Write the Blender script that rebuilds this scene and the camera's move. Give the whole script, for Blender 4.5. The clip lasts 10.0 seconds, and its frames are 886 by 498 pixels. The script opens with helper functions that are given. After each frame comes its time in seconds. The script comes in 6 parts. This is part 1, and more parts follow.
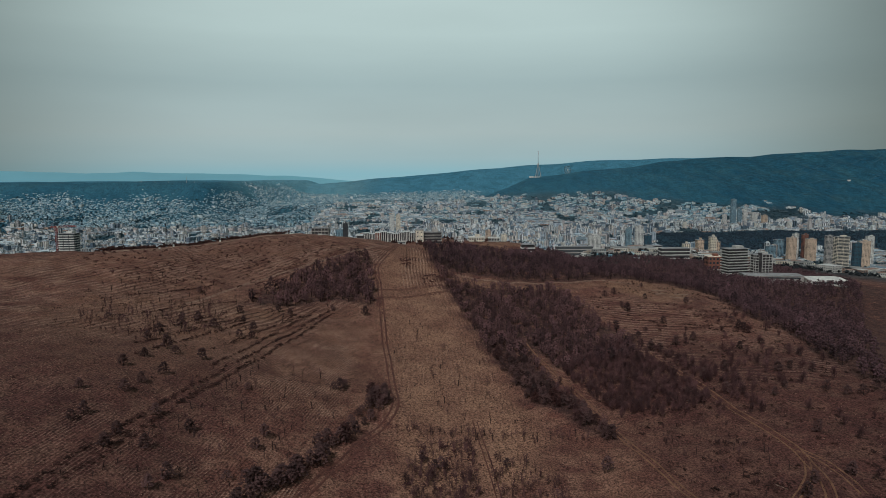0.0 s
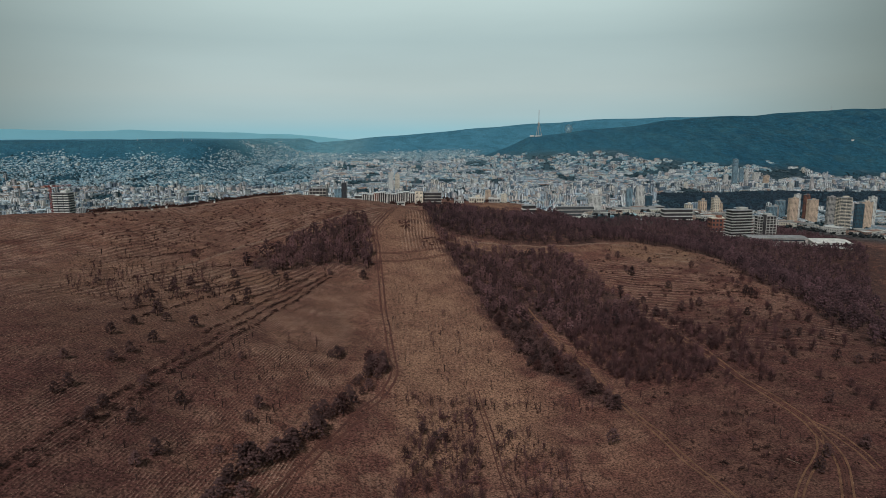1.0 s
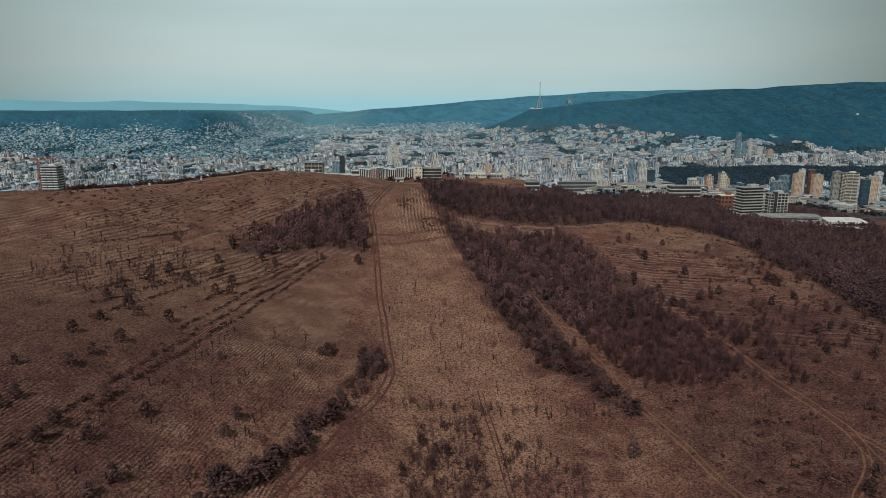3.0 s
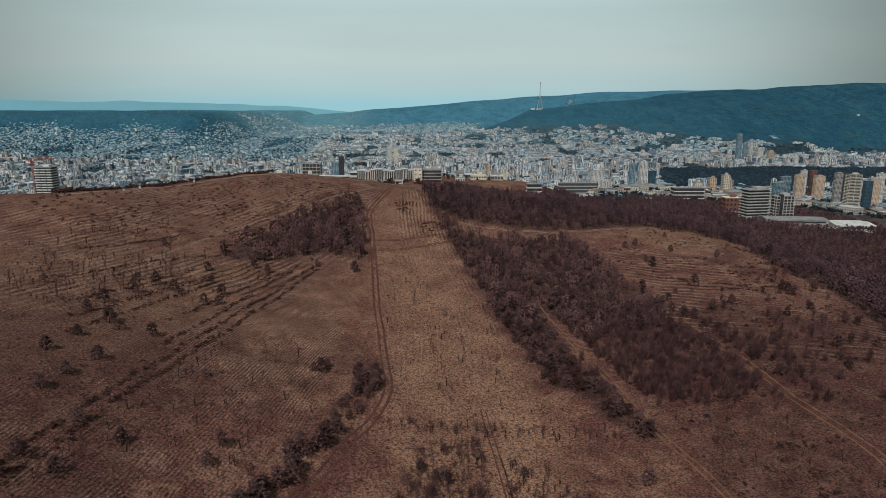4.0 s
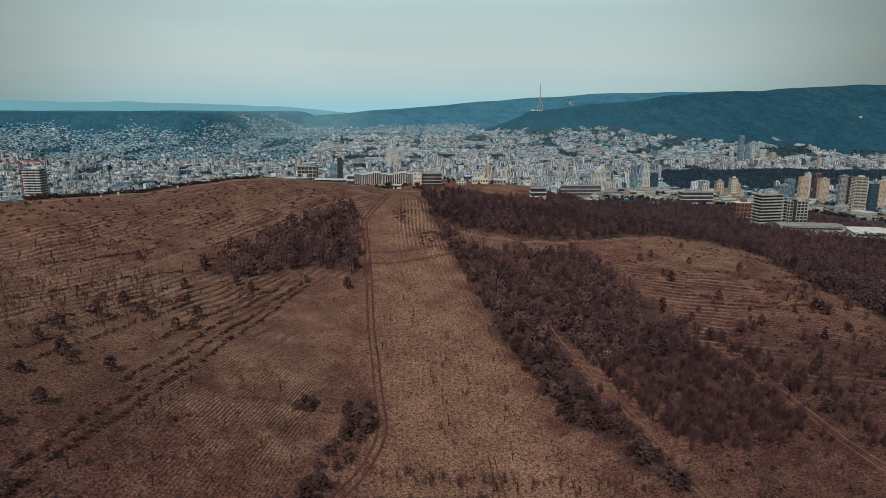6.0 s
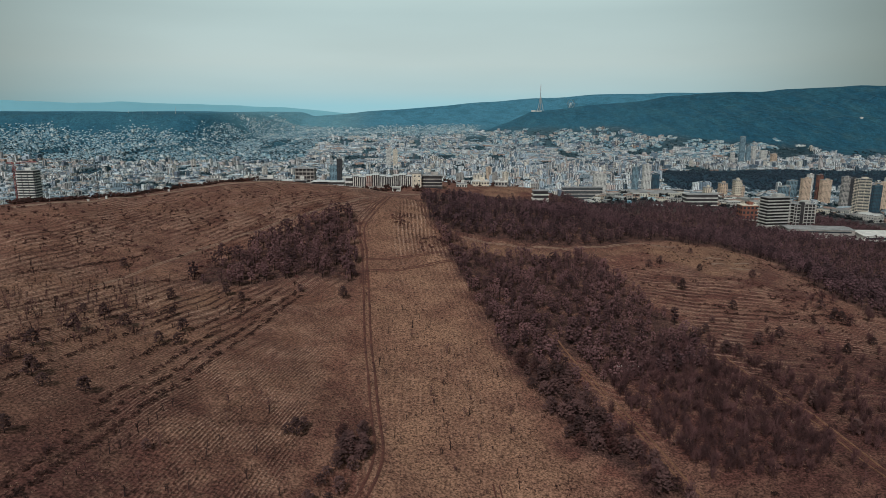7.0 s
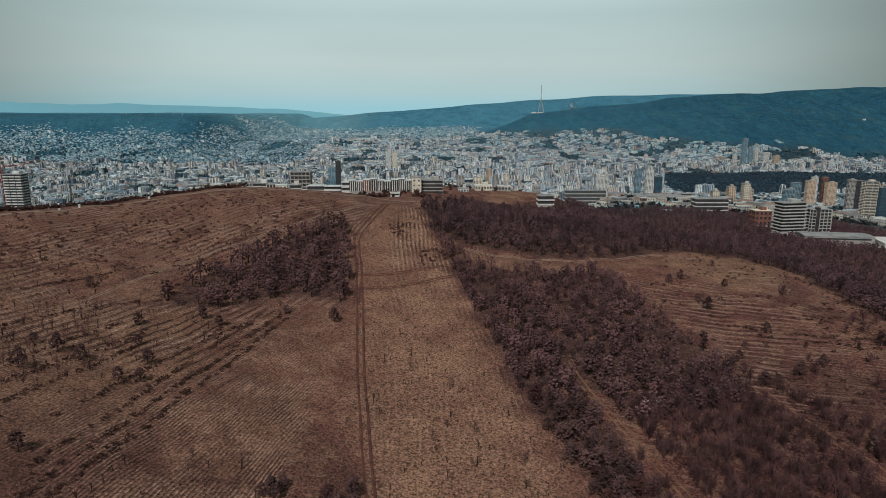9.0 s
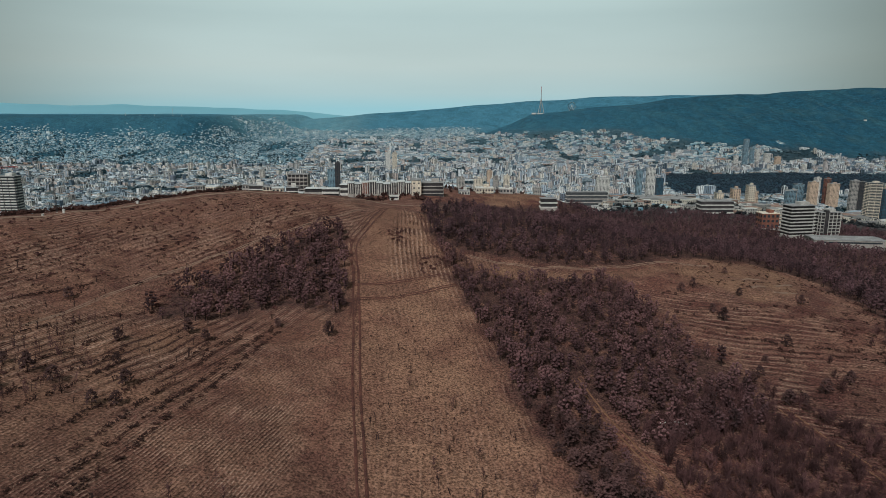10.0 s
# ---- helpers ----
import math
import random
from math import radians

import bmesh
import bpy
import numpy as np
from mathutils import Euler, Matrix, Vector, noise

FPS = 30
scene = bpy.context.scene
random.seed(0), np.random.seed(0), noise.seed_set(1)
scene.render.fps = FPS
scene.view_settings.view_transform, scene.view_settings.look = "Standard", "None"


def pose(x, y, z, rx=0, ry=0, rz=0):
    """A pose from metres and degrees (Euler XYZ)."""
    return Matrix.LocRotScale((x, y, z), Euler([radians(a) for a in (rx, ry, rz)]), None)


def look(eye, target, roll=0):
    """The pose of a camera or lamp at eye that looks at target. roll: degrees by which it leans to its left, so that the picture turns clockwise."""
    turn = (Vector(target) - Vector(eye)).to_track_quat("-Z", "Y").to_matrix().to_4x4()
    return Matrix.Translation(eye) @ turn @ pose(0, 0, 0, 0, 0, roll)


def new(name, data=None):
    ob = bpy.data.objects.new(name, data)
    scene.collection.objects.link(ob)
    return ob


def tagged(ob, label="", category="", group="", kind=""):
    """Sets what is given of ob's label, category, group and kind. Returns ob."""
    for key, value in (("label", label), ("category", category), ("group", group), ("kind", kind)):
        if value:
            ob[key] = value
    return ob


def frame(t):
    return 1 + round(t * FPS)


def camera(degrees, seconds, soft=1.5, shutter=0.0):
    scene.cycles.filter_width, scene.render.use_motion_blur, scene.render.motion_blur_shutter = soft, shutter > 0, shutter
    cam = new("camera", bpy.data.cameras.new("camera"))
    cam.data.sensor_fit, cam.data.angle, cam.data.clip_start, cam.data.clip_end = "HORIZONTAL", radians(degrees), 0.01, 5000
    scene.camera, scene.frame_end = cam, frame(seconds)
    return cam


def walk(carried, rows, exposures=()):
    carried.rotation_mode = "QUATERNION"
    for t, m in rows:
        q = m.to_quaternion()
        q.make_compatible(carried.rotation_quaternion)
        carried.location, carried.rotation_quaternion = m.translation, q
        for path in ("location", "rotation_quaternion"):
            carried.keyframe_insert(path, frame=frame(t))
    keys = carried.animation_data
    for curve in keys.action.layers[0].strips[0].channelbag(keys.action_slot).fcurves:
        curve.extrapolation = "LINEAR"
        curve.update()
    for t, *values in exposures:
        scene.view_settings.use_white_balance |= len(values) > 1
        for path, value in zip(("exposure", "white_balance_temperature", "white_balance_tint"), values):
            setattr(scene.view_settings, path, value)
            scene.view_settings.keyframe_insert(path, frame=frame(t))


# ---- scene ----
cam = camera(68.11, 10.0, soft=0.5)
ROWS = [  # seconds, x, y, z, yaw, pitch, roll
    (0, 0.00, 0.00, 79.43, -0.51, -6.59, 0.44),
    (0.1, -0.03, 0.84, 79.47, -0.52, -6.54, 0.43),
    (0.2, -0.06, 1.69, 79.52, -0.52, -6.55, 0.42),
    (0.3, -0.09, 2.55, 79.56, -0.53, -6.60, 0.40),
    (0.4, -0.12, 3.43, 79.60, -0.53, -6.65, 0.39),
    (0.5, -0.15, 4.33, 79.64, -0.53, -6.69, 0.38),
    (0.6, -0.18, 5.23, 79.68, -0.54, -6.92, 0.36),
    (0.7, -0.20, 6.15, 79.71, -0.54, -7.55, 0.35),
    (0.8, -0.23, 7.09, 79.75, -0.55, -8.32, 0.34),
    (0.9, -0.26, 8.03, 79.78, -0.55, -9.24, 0.33),
    (1, -0.29, 8.99, 79.82, -0.55, -10.13, 0.31),
    (1.1, -0.31, 9.96, 79.85, -0.56, -10.96, 0.30),
    (1.2, -0.34, 10.93, 79.88, -0.56, -11.30, 0.29),
    (1.3, -0.36, 11.92, 79.91, -0.56, -11.37, 0.28),
    (1.4, -0.39, 12.92, 79.94, -0.57, -11.38, 0.27),
    (1.5, -0.41, 13.93, 79.96, -0.57, -11.36, 0.26),
    (1.7, -0.46, 15.98, 80.02, -0.58, -11.39, 0.23),
    (1.9, -0.51, 18.06, 80.06, -0.59, -11.39, 0.21),
    (2, -0.53, 19.11, 80.08, -0.59, -11.40, 0.20),
    (2.1, -0.56, 20.17, 80.11, -0.59, -11.41, 0.19),
    (2.2, -0.58, 21.24, 80.13, -0.60, -11.58, 0.18),
    (2.3, -0.60, 22.31, 80.14, -0.60, -12.01, 0.17),
    (2.4, -0.62, 23.39, 80.16, -0.60, -12.38, 0.16),
    (2.5, -0.65, 24.48, 80.18, -0.61, -12.48, 0.15),
    (2.7, -0.69, 26.67, 80.21, -0.61, -12.48, 0.13),
    (3.25, -0.81, 32.80, 80.28, -0.63, -12.48, 0.08),
    (4, -0.96, 41.36, 80.33, -0.65, -12.45, 0.03),
    (4.5, -1.05, 47.14, 80.33, -0.66, -12.43, -0.01),
    (5, -1.15, 52.97, 80.33, -0.67, -12.41, -0.03),
    (5.5, -1.25, 58.82, 80.30, -0.68, -12.38, -0.06),
    (6.2, -1.39, 67.04, 80.25, -0.70, -12.35, -0.09),
    (7, -1.56, 76.47, 80.16, -0.71, -12.30, -0.11),
    (7.5, -1.68, 82.37, 80.10, -0.71, -12.27, -0.11),
    (8, -1.80, 88.31, 80.03, -0.72, -12.23, -0.12),
    (8.5, -1.93, 94.28, 79.95, -0.72, -12.20, -0.12),
    (9, -2.07, 100.31, 79.88, -0.72, -12.16, -0.11),
    (9.5, -2.22, 106.41, 79.80, -0.73, -12.12, -0.10),
    (10, -2.38, 112.63, 79.72, -0.73, -12.08, -0.09),
]
walk(cam, [(t, pose(x, y, z, 90 + p, 0, yaw) @ pose(0, 0, 0, 0, 0, -r)) for t, x, y, z, yaw, p, r in ROWS], [(0, -0.42, 6150, 8), (0.6, -0.40, 6200, 8), (1.0, -0.22, 6250, 9), (1.6, -0.08, 6320, 9), (10, -0.08, 6280, 8)])

# ---- world, sun, exposure ----
scene.view_settings.exposure = 0.0
world = bpy.data.worlds.new("overcast_sky")
scene.world = world
world.use_nodes = True
wn, wl = world.node_tree.nodes, world.node_tree.links
wn.clear()
sky = wn.new("ShaderNodeTexSky")
sky.sky_type, sky.sun_disc = "NISHITA", False
sky.sun_elevation, sky.sun_rotation = radians(47), radians(201)
sky.air_density, sky.dust_density = 1.2, 3.0
coords = wn.new("ShaderNodeTexCoord")
split = wn.new("ShaderNodeSeparateXYZ")
wl.new(coords.outputs["Generated"], split.inputs[0])
clouds = wn.new("ShaderNodeValToRGB")  # overcast layer, from the horizon to the zenith
for k, (at_z, colour) in enumerate(((0.0, (0.34, 0.59, 0.645)), (0.022, (0.455, 0.61, 0.62)), (0.06, (0.51, 0.605, 0.585)), (0.13, (0.47, 0.585, 0.57)), (0.2, (0.63, 0.76, 0.715)), (0.3, (0.63, 0.75, 0.70)), (1.0, (0.40, 0.48, 0.52)))):
    stop = clouds.color_ramp.elements[k] if k < 2 else clouds.color_ramp.elements.new(at_z)
    stop.position, stop.color = at_z, (*colour, 1)
wl.new(split.outputs["Z"], clouds.inputs[0])
stretch = wn.new("ShaderNodeMapping")
stretch.inputs["Scale"].default_value = (1.2, 1.2, 7)
wl.new(coords.outputs["Generated"], stretch.inputs[0])
cloud_noise = wn.new("ShaderNodeTexNoise")
cloud_noise.inputs["Scale"].default_value, cloud_noise.inputs["Detail"].default_value = 1.6, 5
wl.new(stretch.outputs[0], cloud_noise.inputs["Vector"])
cloud_level = wn.new("ShaderNodeMapRange")
cloud_level.inputs[1].default_value, cloud_level.inputs[2].default_value = 0.3, 0.7
cloud_level.inputs[3].default_value, cloud_level.inputs[4].default_value = 0.95, 1.05
wl.new(cloud_noise.outputs[0], cloud_level.inputs[0])
# lens vignetting painted into the sky: olive-grey and darker away from the view axis
ahead = wn.new("ShaderNodeVectorMath")
ahead.operation = "DOT_PRODUCT"
ahead.inputs[1].default_value = (-0.03, 0.996, 0.08)
wl.new(coords.outputs["Generated"], ahead.inputs[0])
vignette = wn.new("ShaderNodeMapRange")
vignette.interpolation_type = "SMOOTHSTEP"
vignette.inputs[1].default_value, vignette.inputs[2].default_value = 0.99, 0.745
wl.new(ahead.outputs["Value"], vignette.inputs[0])
vignetted_sky = wn.new("ShaderNodeMix")
vignetted_sky.data_type = "RGBA"
vignetted_sky.inputs["B"].default_value = (0.165, 0.20, 0.18, 1)
wl.new(vignette.outputs[0], vignetted_sky.inputs["Factor"])
wl.new(clouds.outputs[0], vignetted_sky.inputs["A"])
bg_sky, bg_cloud, bg_sum = wn.new("ShaderNodeBackground"), wn.new("ShaderNodeBackground"), wn.new("ShaderNodeAddShader")
bg_sky.inputs["Strength"].default_value = 0.006
wl.new(sky.outputs[0], bg_sky.inputs["Color"])
wl.new(vignetted_sky.outputs["Result"], bg_cloud.inputs["Color"])
wl.new(cloud_level.outputs[0], bg_cloud.inputs["Strength"])
wl.new(bg_sky.outputs[0], bg_sum.inputs[0])
wl.new(bg_cloud.outputs[0], bg_sum.inputs[1])
wl.new(bg_sum.outputs[0], wn.new("ShaderNodeOutputWorld").inputs[0])

sun = new("sun", bpy.data.lights.new("sun", "SUN"))
sun.data.energy, sun.data.angle, sun.data.color = 2.5, radians(9), (1.0, 0.965, 0.92)
sun.matrix_world = look((0, 0, 900), (250, 640, 150))  # from behind the camera and its left side


# ---- materials ----
def material(name, colour, second=None, scale=1.0, rough=0.9, bump=0.3, metal=0.0, per_object=0.0, per_island=0.0, per_copy=0.0, detail=4.0, fine=9.0, spec=0.2, grain=0.28):
    """Two-scale noise between two colours, with a fine grain, relief and a random value for each object or island."""
    m = bpy.data.materials.new(name)
    m.use_nodes = True
    n, l = m.node_tree.nodes, m.node_tree.links
    b = n["Principled BSDF"]
    second = second or tuple(c * 0.65 for c in colour)
    geo = n.new("ShaderNodeNewGeometry")
    big, small = n.new("ShaderNodeTexNoise"), n.new("ShaderNodeTexNoise")
    big.inputs["Scale"].default_value, big.inputs["Detail"].default_value = scale, detail
    small.inputs["Scale"].default_value, small.inputs["Detail"].default_value = scale * fine, 3
    l.new(geo.outputs["Position"], big.inputs["Vector"])
    l.new(geo.outputs["Position"], small.inputs["Vector"])
    mix1 = n.new("ShaderNodeMix")
    mix1.data_type = "RGBA"
    mix1.inputs["A"].default_value, mix1.inputs["B"].default_value = (*colour, 1), (*second, 1)
    ramp = n.new("ShaderNodeMapRange")
    ramp.inputs[1].default_value, ramp.inputs[2].default_value = 0.35, 0.65
    l.new(big.outputs[0], ramp.inputs[0])
    l.new(ramp.outputs[0], mix1.inputs["Factor"])
    hsv = n.new("ShaderNodeHueSaturation")
    l.new(mix1.outputs["Result"], hsv.inputs["Color"])
    value = n.new("ShaderNodeMapRange")
    value.inputs[1].default_value, value.inputs[2].default_value = 0.3, 0.7
    value.inputs[3].default_value, value.inputs[4].default_value = 1 - grain, 1 + grain
    l.new(small.outputs[0], value.inputs[0])
    out = value.outputs[0]
    if per_object or per_island or per_copy:
        rnd = n.new("ShaderNodeObjectInfo").outputs["Random"] if per_object else geo.outputs["Random Per Island"]
        if per_copy:  # one tone for each plant of a joined stand
            tone = n.new("ShaderNodeAttribute")
            tone.attribute_name = "tone"
            rnd = tone.outputs["Fac"]
        amount = per_object or per_island or per_copy
        spread = n.new("ShaderNodeMapRange")
        spread.inputs[3].default_value, spread.inputs[4].default_value = 1 - amount, 1 + amount
        l.new(rnd, spread.inputs[0])
        times = n.new("ShaderNodeMath")
        times.operation = "MULTIPLY"
        l.new(out, times.inputs[0])
        l.new(spread.outputs[0], times.inputs[1])
        out = times.outputs[0]
    l.new(out, hsv.inputs["Value"])
    l.new(hsv.outputs[0], b.inputs["Base Color"])
    b.inputs["Roughness"].default_value, b.inputs["Metallic"].default_value = rough, metal
    b.inputs["Specular IOR Level"].default_value = spec
    if bump:
        bp = n.new("ShaderNodeBump")
        bp.inputs["Strength"].default_value, bp.inputs["Distance"].default_value = bump, 0.25 / scale
        l.new(small.outputs[0], bp.inputs["Height"])
        l.new(bp.outputs[0], b.inputs["Normal"])
    return m


def facade(name, colours, bay=3.4, storey=3.1, glass=(0.035, 0.05, 0.06), island=True, wide=0.55, high=0.5, rough=0.8, roofs=((0.3, 0.31, 0.31), (0.22, 0.23, 0.24)), strips=0.0):
    """Rendered wall with a grid of windows in the metres of the UV map; flat tops take the roof colour."""
    m = bpy.data.materials.new(name)
    m.use_nodes = True
    n, l = m.node_tree.nodes, m.node_tree.links
    b = n["Principled BSDF"]
    geo, uv, info = n.new("ShaderNodeNewGeometry"), n.new("ShaderNodeUVMap"), n.new("ShaderNodeObjectInfo")
    rnd = geo.outputs["Random Per Island"] if island else info.outputs["Random"]
    pick = n.new("ShaderNodeValToRGB")
    pick.color_ramp.interpolation = "CONSTANT"
    for k, c in enumerate(colours):
        e = pick.color_ramp.elements[k] if k < 2 else pick.color_ramp.elements.new(k / len(colours))
        e.position, e.color = k / len(colours), (*c, 1)
    l.new(rnd, pick.inputs[0])
    s = n.new("ShaderNodeSeparateXYZ")
    l.new(uv.outputs[0], s.inputs[0])

    def math_node(op, a, bb):
        q = n.new("ShaderNodeMath")
        q.operation = op
        for sock, v in zip(q.inputs, (a, bb)):
            if isinstance(v, (int, float)):
                sock.default_value = v
            else:
                l.new(v, sock)
        return q.outputs[0]

    fu = math_node("FRACT", math_node("DIVIDE", s.outputs[0], bay), 0)
    fv = math_node("FRACT", math_node("DIVIDE", s.outputs[1], storey), 0)
    win = math_node("MULTIPLY", math_node("LESS_THAN", math_node("ABSOLUTE", math_node("SUBTRACT", fu, 0.5), 0), wide / 2), math_node("LESS_THAN", math_node("ABSOLUTE", math_node("SUBTRACT", fv, 0.55), 0), high / 2))
    if strips:  # stacks of loggias, on some of the blocks
        bay_of = math_node("ADD", 7.0, math_node("MULTIPLY", math_node("FRACT", math_node("MULTIPLY", rnd, 41.7), 0), 6.0))
        fs = math_node("FRACT", math_node("DIVIDE", s.outputs[0], bay_of), 0)
        stack = math_node("MULTIPLY", math_node("LESS_THAN", math_node("ABSOLUTE", math_node("SUBTRACT", fs, 0.5), 0), 0.2), math_node("LESS_THAN", math_node("FRACT", math_node("MULTIPLY", rnd, 29.1), 0), strips))
        stack = math_node("MULTIPLY", stack, math_node("LESS_THAN", math_node("ABSOLUTE", math_node("SUBTRACT", fv, 0.5), 0), 0.38))
        win = math_node("MAXIMUM", win, stack)
    nz = n.new("ShaderNodeSeparateXYZ")
    l.new(geo.outputs["Normal"], nz.inputs[0])
    top = math_node("GREATER_THAN", nz.outputs[2], 0.4)
    win = math_node("MULTIPLY", win, math_node("SUBTRACT", 1.0, top))
    dirt = n.new("ShaderNodeTexNoise")
    dirt.inputs["Scale"].default_value, dirt.inputs["Detail"].default_value = 0.12, 6
    l.new(geo.outputs["Position"], dirt.inputs["Vector"])
    level = n.new("ShaderNodeMapRange")
    level.inputs[1].default_value, level.inputs[2].default_value, level.inputs[3].default_value, level.inputs[4].default_value = 0.3, 0.7, 0.65, 1.1
    l.new(dirt.outputs[0], level.inputs[0])
    hsv = n.new("ShaderNodeHueSaturation")
    l.new(level.outputs[0], hsv.inputs["Value"])

    def mixed(f, a, c):
        q = n.new("ShaderNodeMix")
        q.data_type = "RGBA"
        l.new(f, q.inputs["Factor"])
        for sock, v in ((q.inputs["A"], a), (q.inputs["B"], c)):
            if isinstance(v, tuple):
                sock.default_value = (*v, 1)
            else:
                l.new(v, sock)
        return q.outputs["Result"]

    roof_pick = n.new("ShaderNodeValToRGB")
    roof_pick.color_ramp.interpolation = "CONSTANT"
    for k, c in enumerate(roofs):
        e = roof_pick.color_ramp.elements[k] if k < 2 else roof_pick.color_ramp.elements.new(k / len(roofs))
        e.position, e.color = k / len(roofs), (*c, 1)
    l.new(math_node("FRACT", math_node("MULTIPLY", rnd, 17.3), 0), roof_pick.inputs[0])
    wall_roof = mixed(top, pick.outputs[0], roof_pick.outputs[0])
    l.new(wall_roof, hsv.inputs["Color"])
    l.new(mixed(win, hsv.outputs[0], glass), b.inputs["Base Color"])
    l.new(math_node("SUBTRACT", rough, math_node("MULTIPLY", win, rough - 0.25)), b.inputs["Roughness"])
    b.inputs["Specular IOR Level"].default_value = 0.3
    return m


BARK = material("pine_bark", (0.045, 0.028, 0.026), scale=3, per_object=0.2)
NEEDLES = material("pine_needles", (0.110, 0.058, 0.055), (0.062, 0.034, 0.034), scale=0.35, per_object=0.4, rough=0.75, bump=0)
WOODS = material("pine_wood_crowns", (0.147, 0.075, 0.077), (0.078, 0.040, 0.044), scale=0.05, per_copy=0.5, rough=0.8, bump=0, fine=30)
DARK_WOODS = material("dark_wood_crowns", (0.117, 0.062, 0.070), (0.062, 0.034, 0.040), scale=0.03, per_copy=0.5, rough=0.8, bump=0, fine=30)
RUST = material("withered_leaves", (0.114, 0.047, 0.042), (0.065, 0.031, 0.031), scale=0.2, per_copy=0.35, rough=0.85, bump=0)
TWIGS = material("bare_twigs", (0.119, 0.057, 0.058), (0.067, 0.034, 0.035), scale=0.2, per_copy=0.35, rough=0.9, bump=0)
SHRUB = material("shrub_leaves", (0.074, 0.033, 0.027), (0.036, 0.018, 0.016), scale=0.15, per_copy=0.4, rough=0.85, bump=0)
CHARRED = material("charred_stems", (0.050, 0.028, 0.027), (0.030, 0.018, 0.018), scale=0.8, per_copy=0.3, rough=0.9, bump=0)
STRAW = material("dry_grass_blades", (0.34, 0.212, 0.155), (0.20, 0.118, 0.090), scale=0.08, per_island=0.35, rough=0.9, bump=0)
SOIL = material("red_track_soil", (0.135, 0.054, 0.040), (0.075, 0.032, 0.027), scale=0.4, bump=0.5)
SOIL_TAN = material("tan_track_soil", (0.215, 0.110, 0.066), (0.130, 0.062, 0.040), scale=0.4, bump=0.4)
SOIL_PALE = material("pale_track_dust", (0.30, 0.20, 0.15), (0.19, 0.12, 0.09), scale=0.4, bump=0.4)
# leaf colour of the far woods, shifted to blue for the haze
FAR_LEAVES = material("hazy_wood_leaves", (0.040, 0.062, 0.086), (0.022, 0.038, 0.056), scale=0.006, per_copy=0.2, bump=0, rough=0.9, grain=0.12)
YARD_LEAVES = material("yard_tree_leaves", (0.028, 0.034, 0.038), (0.015, 0.018, 0.022), scale=0.05, per_copy=0.4, bump=0)
# teal of the valley haze is put into these tree crowns
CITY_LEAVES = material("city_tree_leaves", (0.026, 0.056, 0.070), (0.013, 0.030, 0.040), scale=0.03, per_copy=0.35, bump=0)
WHITE = material("white_render", (0.72, 0.70, 0.66), (0.55, 0.54, 0.52), scale=0.2, bump=0.1)
CREAM = material("cream_render", (0.782, 0.690, 0.564), (0.621, 0.552, 0.460), scale=0.15, bump=0.1)
TAN = material("tan_cladding", (0.667, 0.506, 0.380), (0.529, 0.391, 0.299), scale=0.1, bump=0.1)
BRICK = material("red_brown_brick", (0.28, 0.12, 0.085), (0.2, 0.085, 0.065), scale=0.3, bump=0.2)
CONCRETE = material("raw_concrete", (0.460, 0.425, 0.391), (0.310, 0.287, 0.276), scale=0.2, bump=0.2)
DARK = material("dark_cladding", (0.07, 0.065, 0.068), (0.04, 0.038, 0.042), scale=0.2, bump=0.1, rough=0.6)
GLASS = material("window_glass", (0.03, 0.04, 0.05), (0.05, 0.06, 0.07), scale=0.3, rough=0.15, bump=0, spec=0.6)
BLUE_GLASS = material("blue_glass", (0.05, 0.11, 0.16), (0.035, 0.075, 0.11), scale=0.1, rough=0.15, bump=0, spec=0.6)
PALE_GLASS = material("pale_glass", (0.260, 0.377, 0.442), (0.156, 0.247, 0.312), scale=0.1, rough=0.2, bump=0, spec=0.6)
PALE_ROOF = material("pale_metal_roofing", (0.62, 0.63, 0.62), (0.48, 0.50, 0.50), scale=0.1, bump=0.1, rough=0.6)
ROOF = material("grey_roofing", (0.33, 0.33, 0.33), (0.22, 0.22, 0.22), scale=0.15, bump=0.2)
STEEL = material("painted_steel", (0.45, 0.47, 0.48), (0.35, 0.36, 0.37), scale=0.5, rough=0.5, bump=0, metal=0.3)
RED_STEEL = material("red_painted_steel", (0.36, 0.08, 0.07), (0.28, 0.07, 0.06), scale=0.5, rough=0.5, bump=0)
# roofs and city walls lean to blue-grey: valley haze put into the colours
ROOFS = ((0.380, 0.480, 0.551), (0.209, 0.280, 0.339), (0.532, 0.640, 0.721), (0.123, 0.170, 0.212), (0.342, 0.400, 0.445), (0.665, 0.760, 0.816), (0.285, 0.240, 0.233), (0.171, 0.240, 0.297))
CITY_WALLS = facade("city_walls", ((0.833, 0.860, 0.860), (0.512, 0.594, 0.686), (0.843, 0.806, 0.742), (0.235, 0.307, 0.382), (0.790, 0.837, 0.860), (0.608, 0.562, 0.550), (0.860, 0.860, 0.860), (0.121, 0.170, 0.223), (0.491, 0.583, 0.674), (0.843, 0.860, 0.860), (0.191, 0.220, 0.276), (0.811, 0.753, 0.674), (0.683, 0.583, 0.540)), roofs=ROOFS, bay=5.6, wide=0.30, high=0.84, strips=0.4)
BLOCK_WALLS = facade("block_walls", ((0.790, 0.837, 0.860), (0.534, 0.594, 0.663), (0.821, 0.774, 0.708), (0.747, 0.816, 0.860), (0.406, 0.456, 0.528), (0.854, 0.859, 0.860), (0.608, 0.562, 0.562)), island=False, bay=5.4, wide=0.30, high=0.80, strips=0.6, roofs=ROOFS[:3])
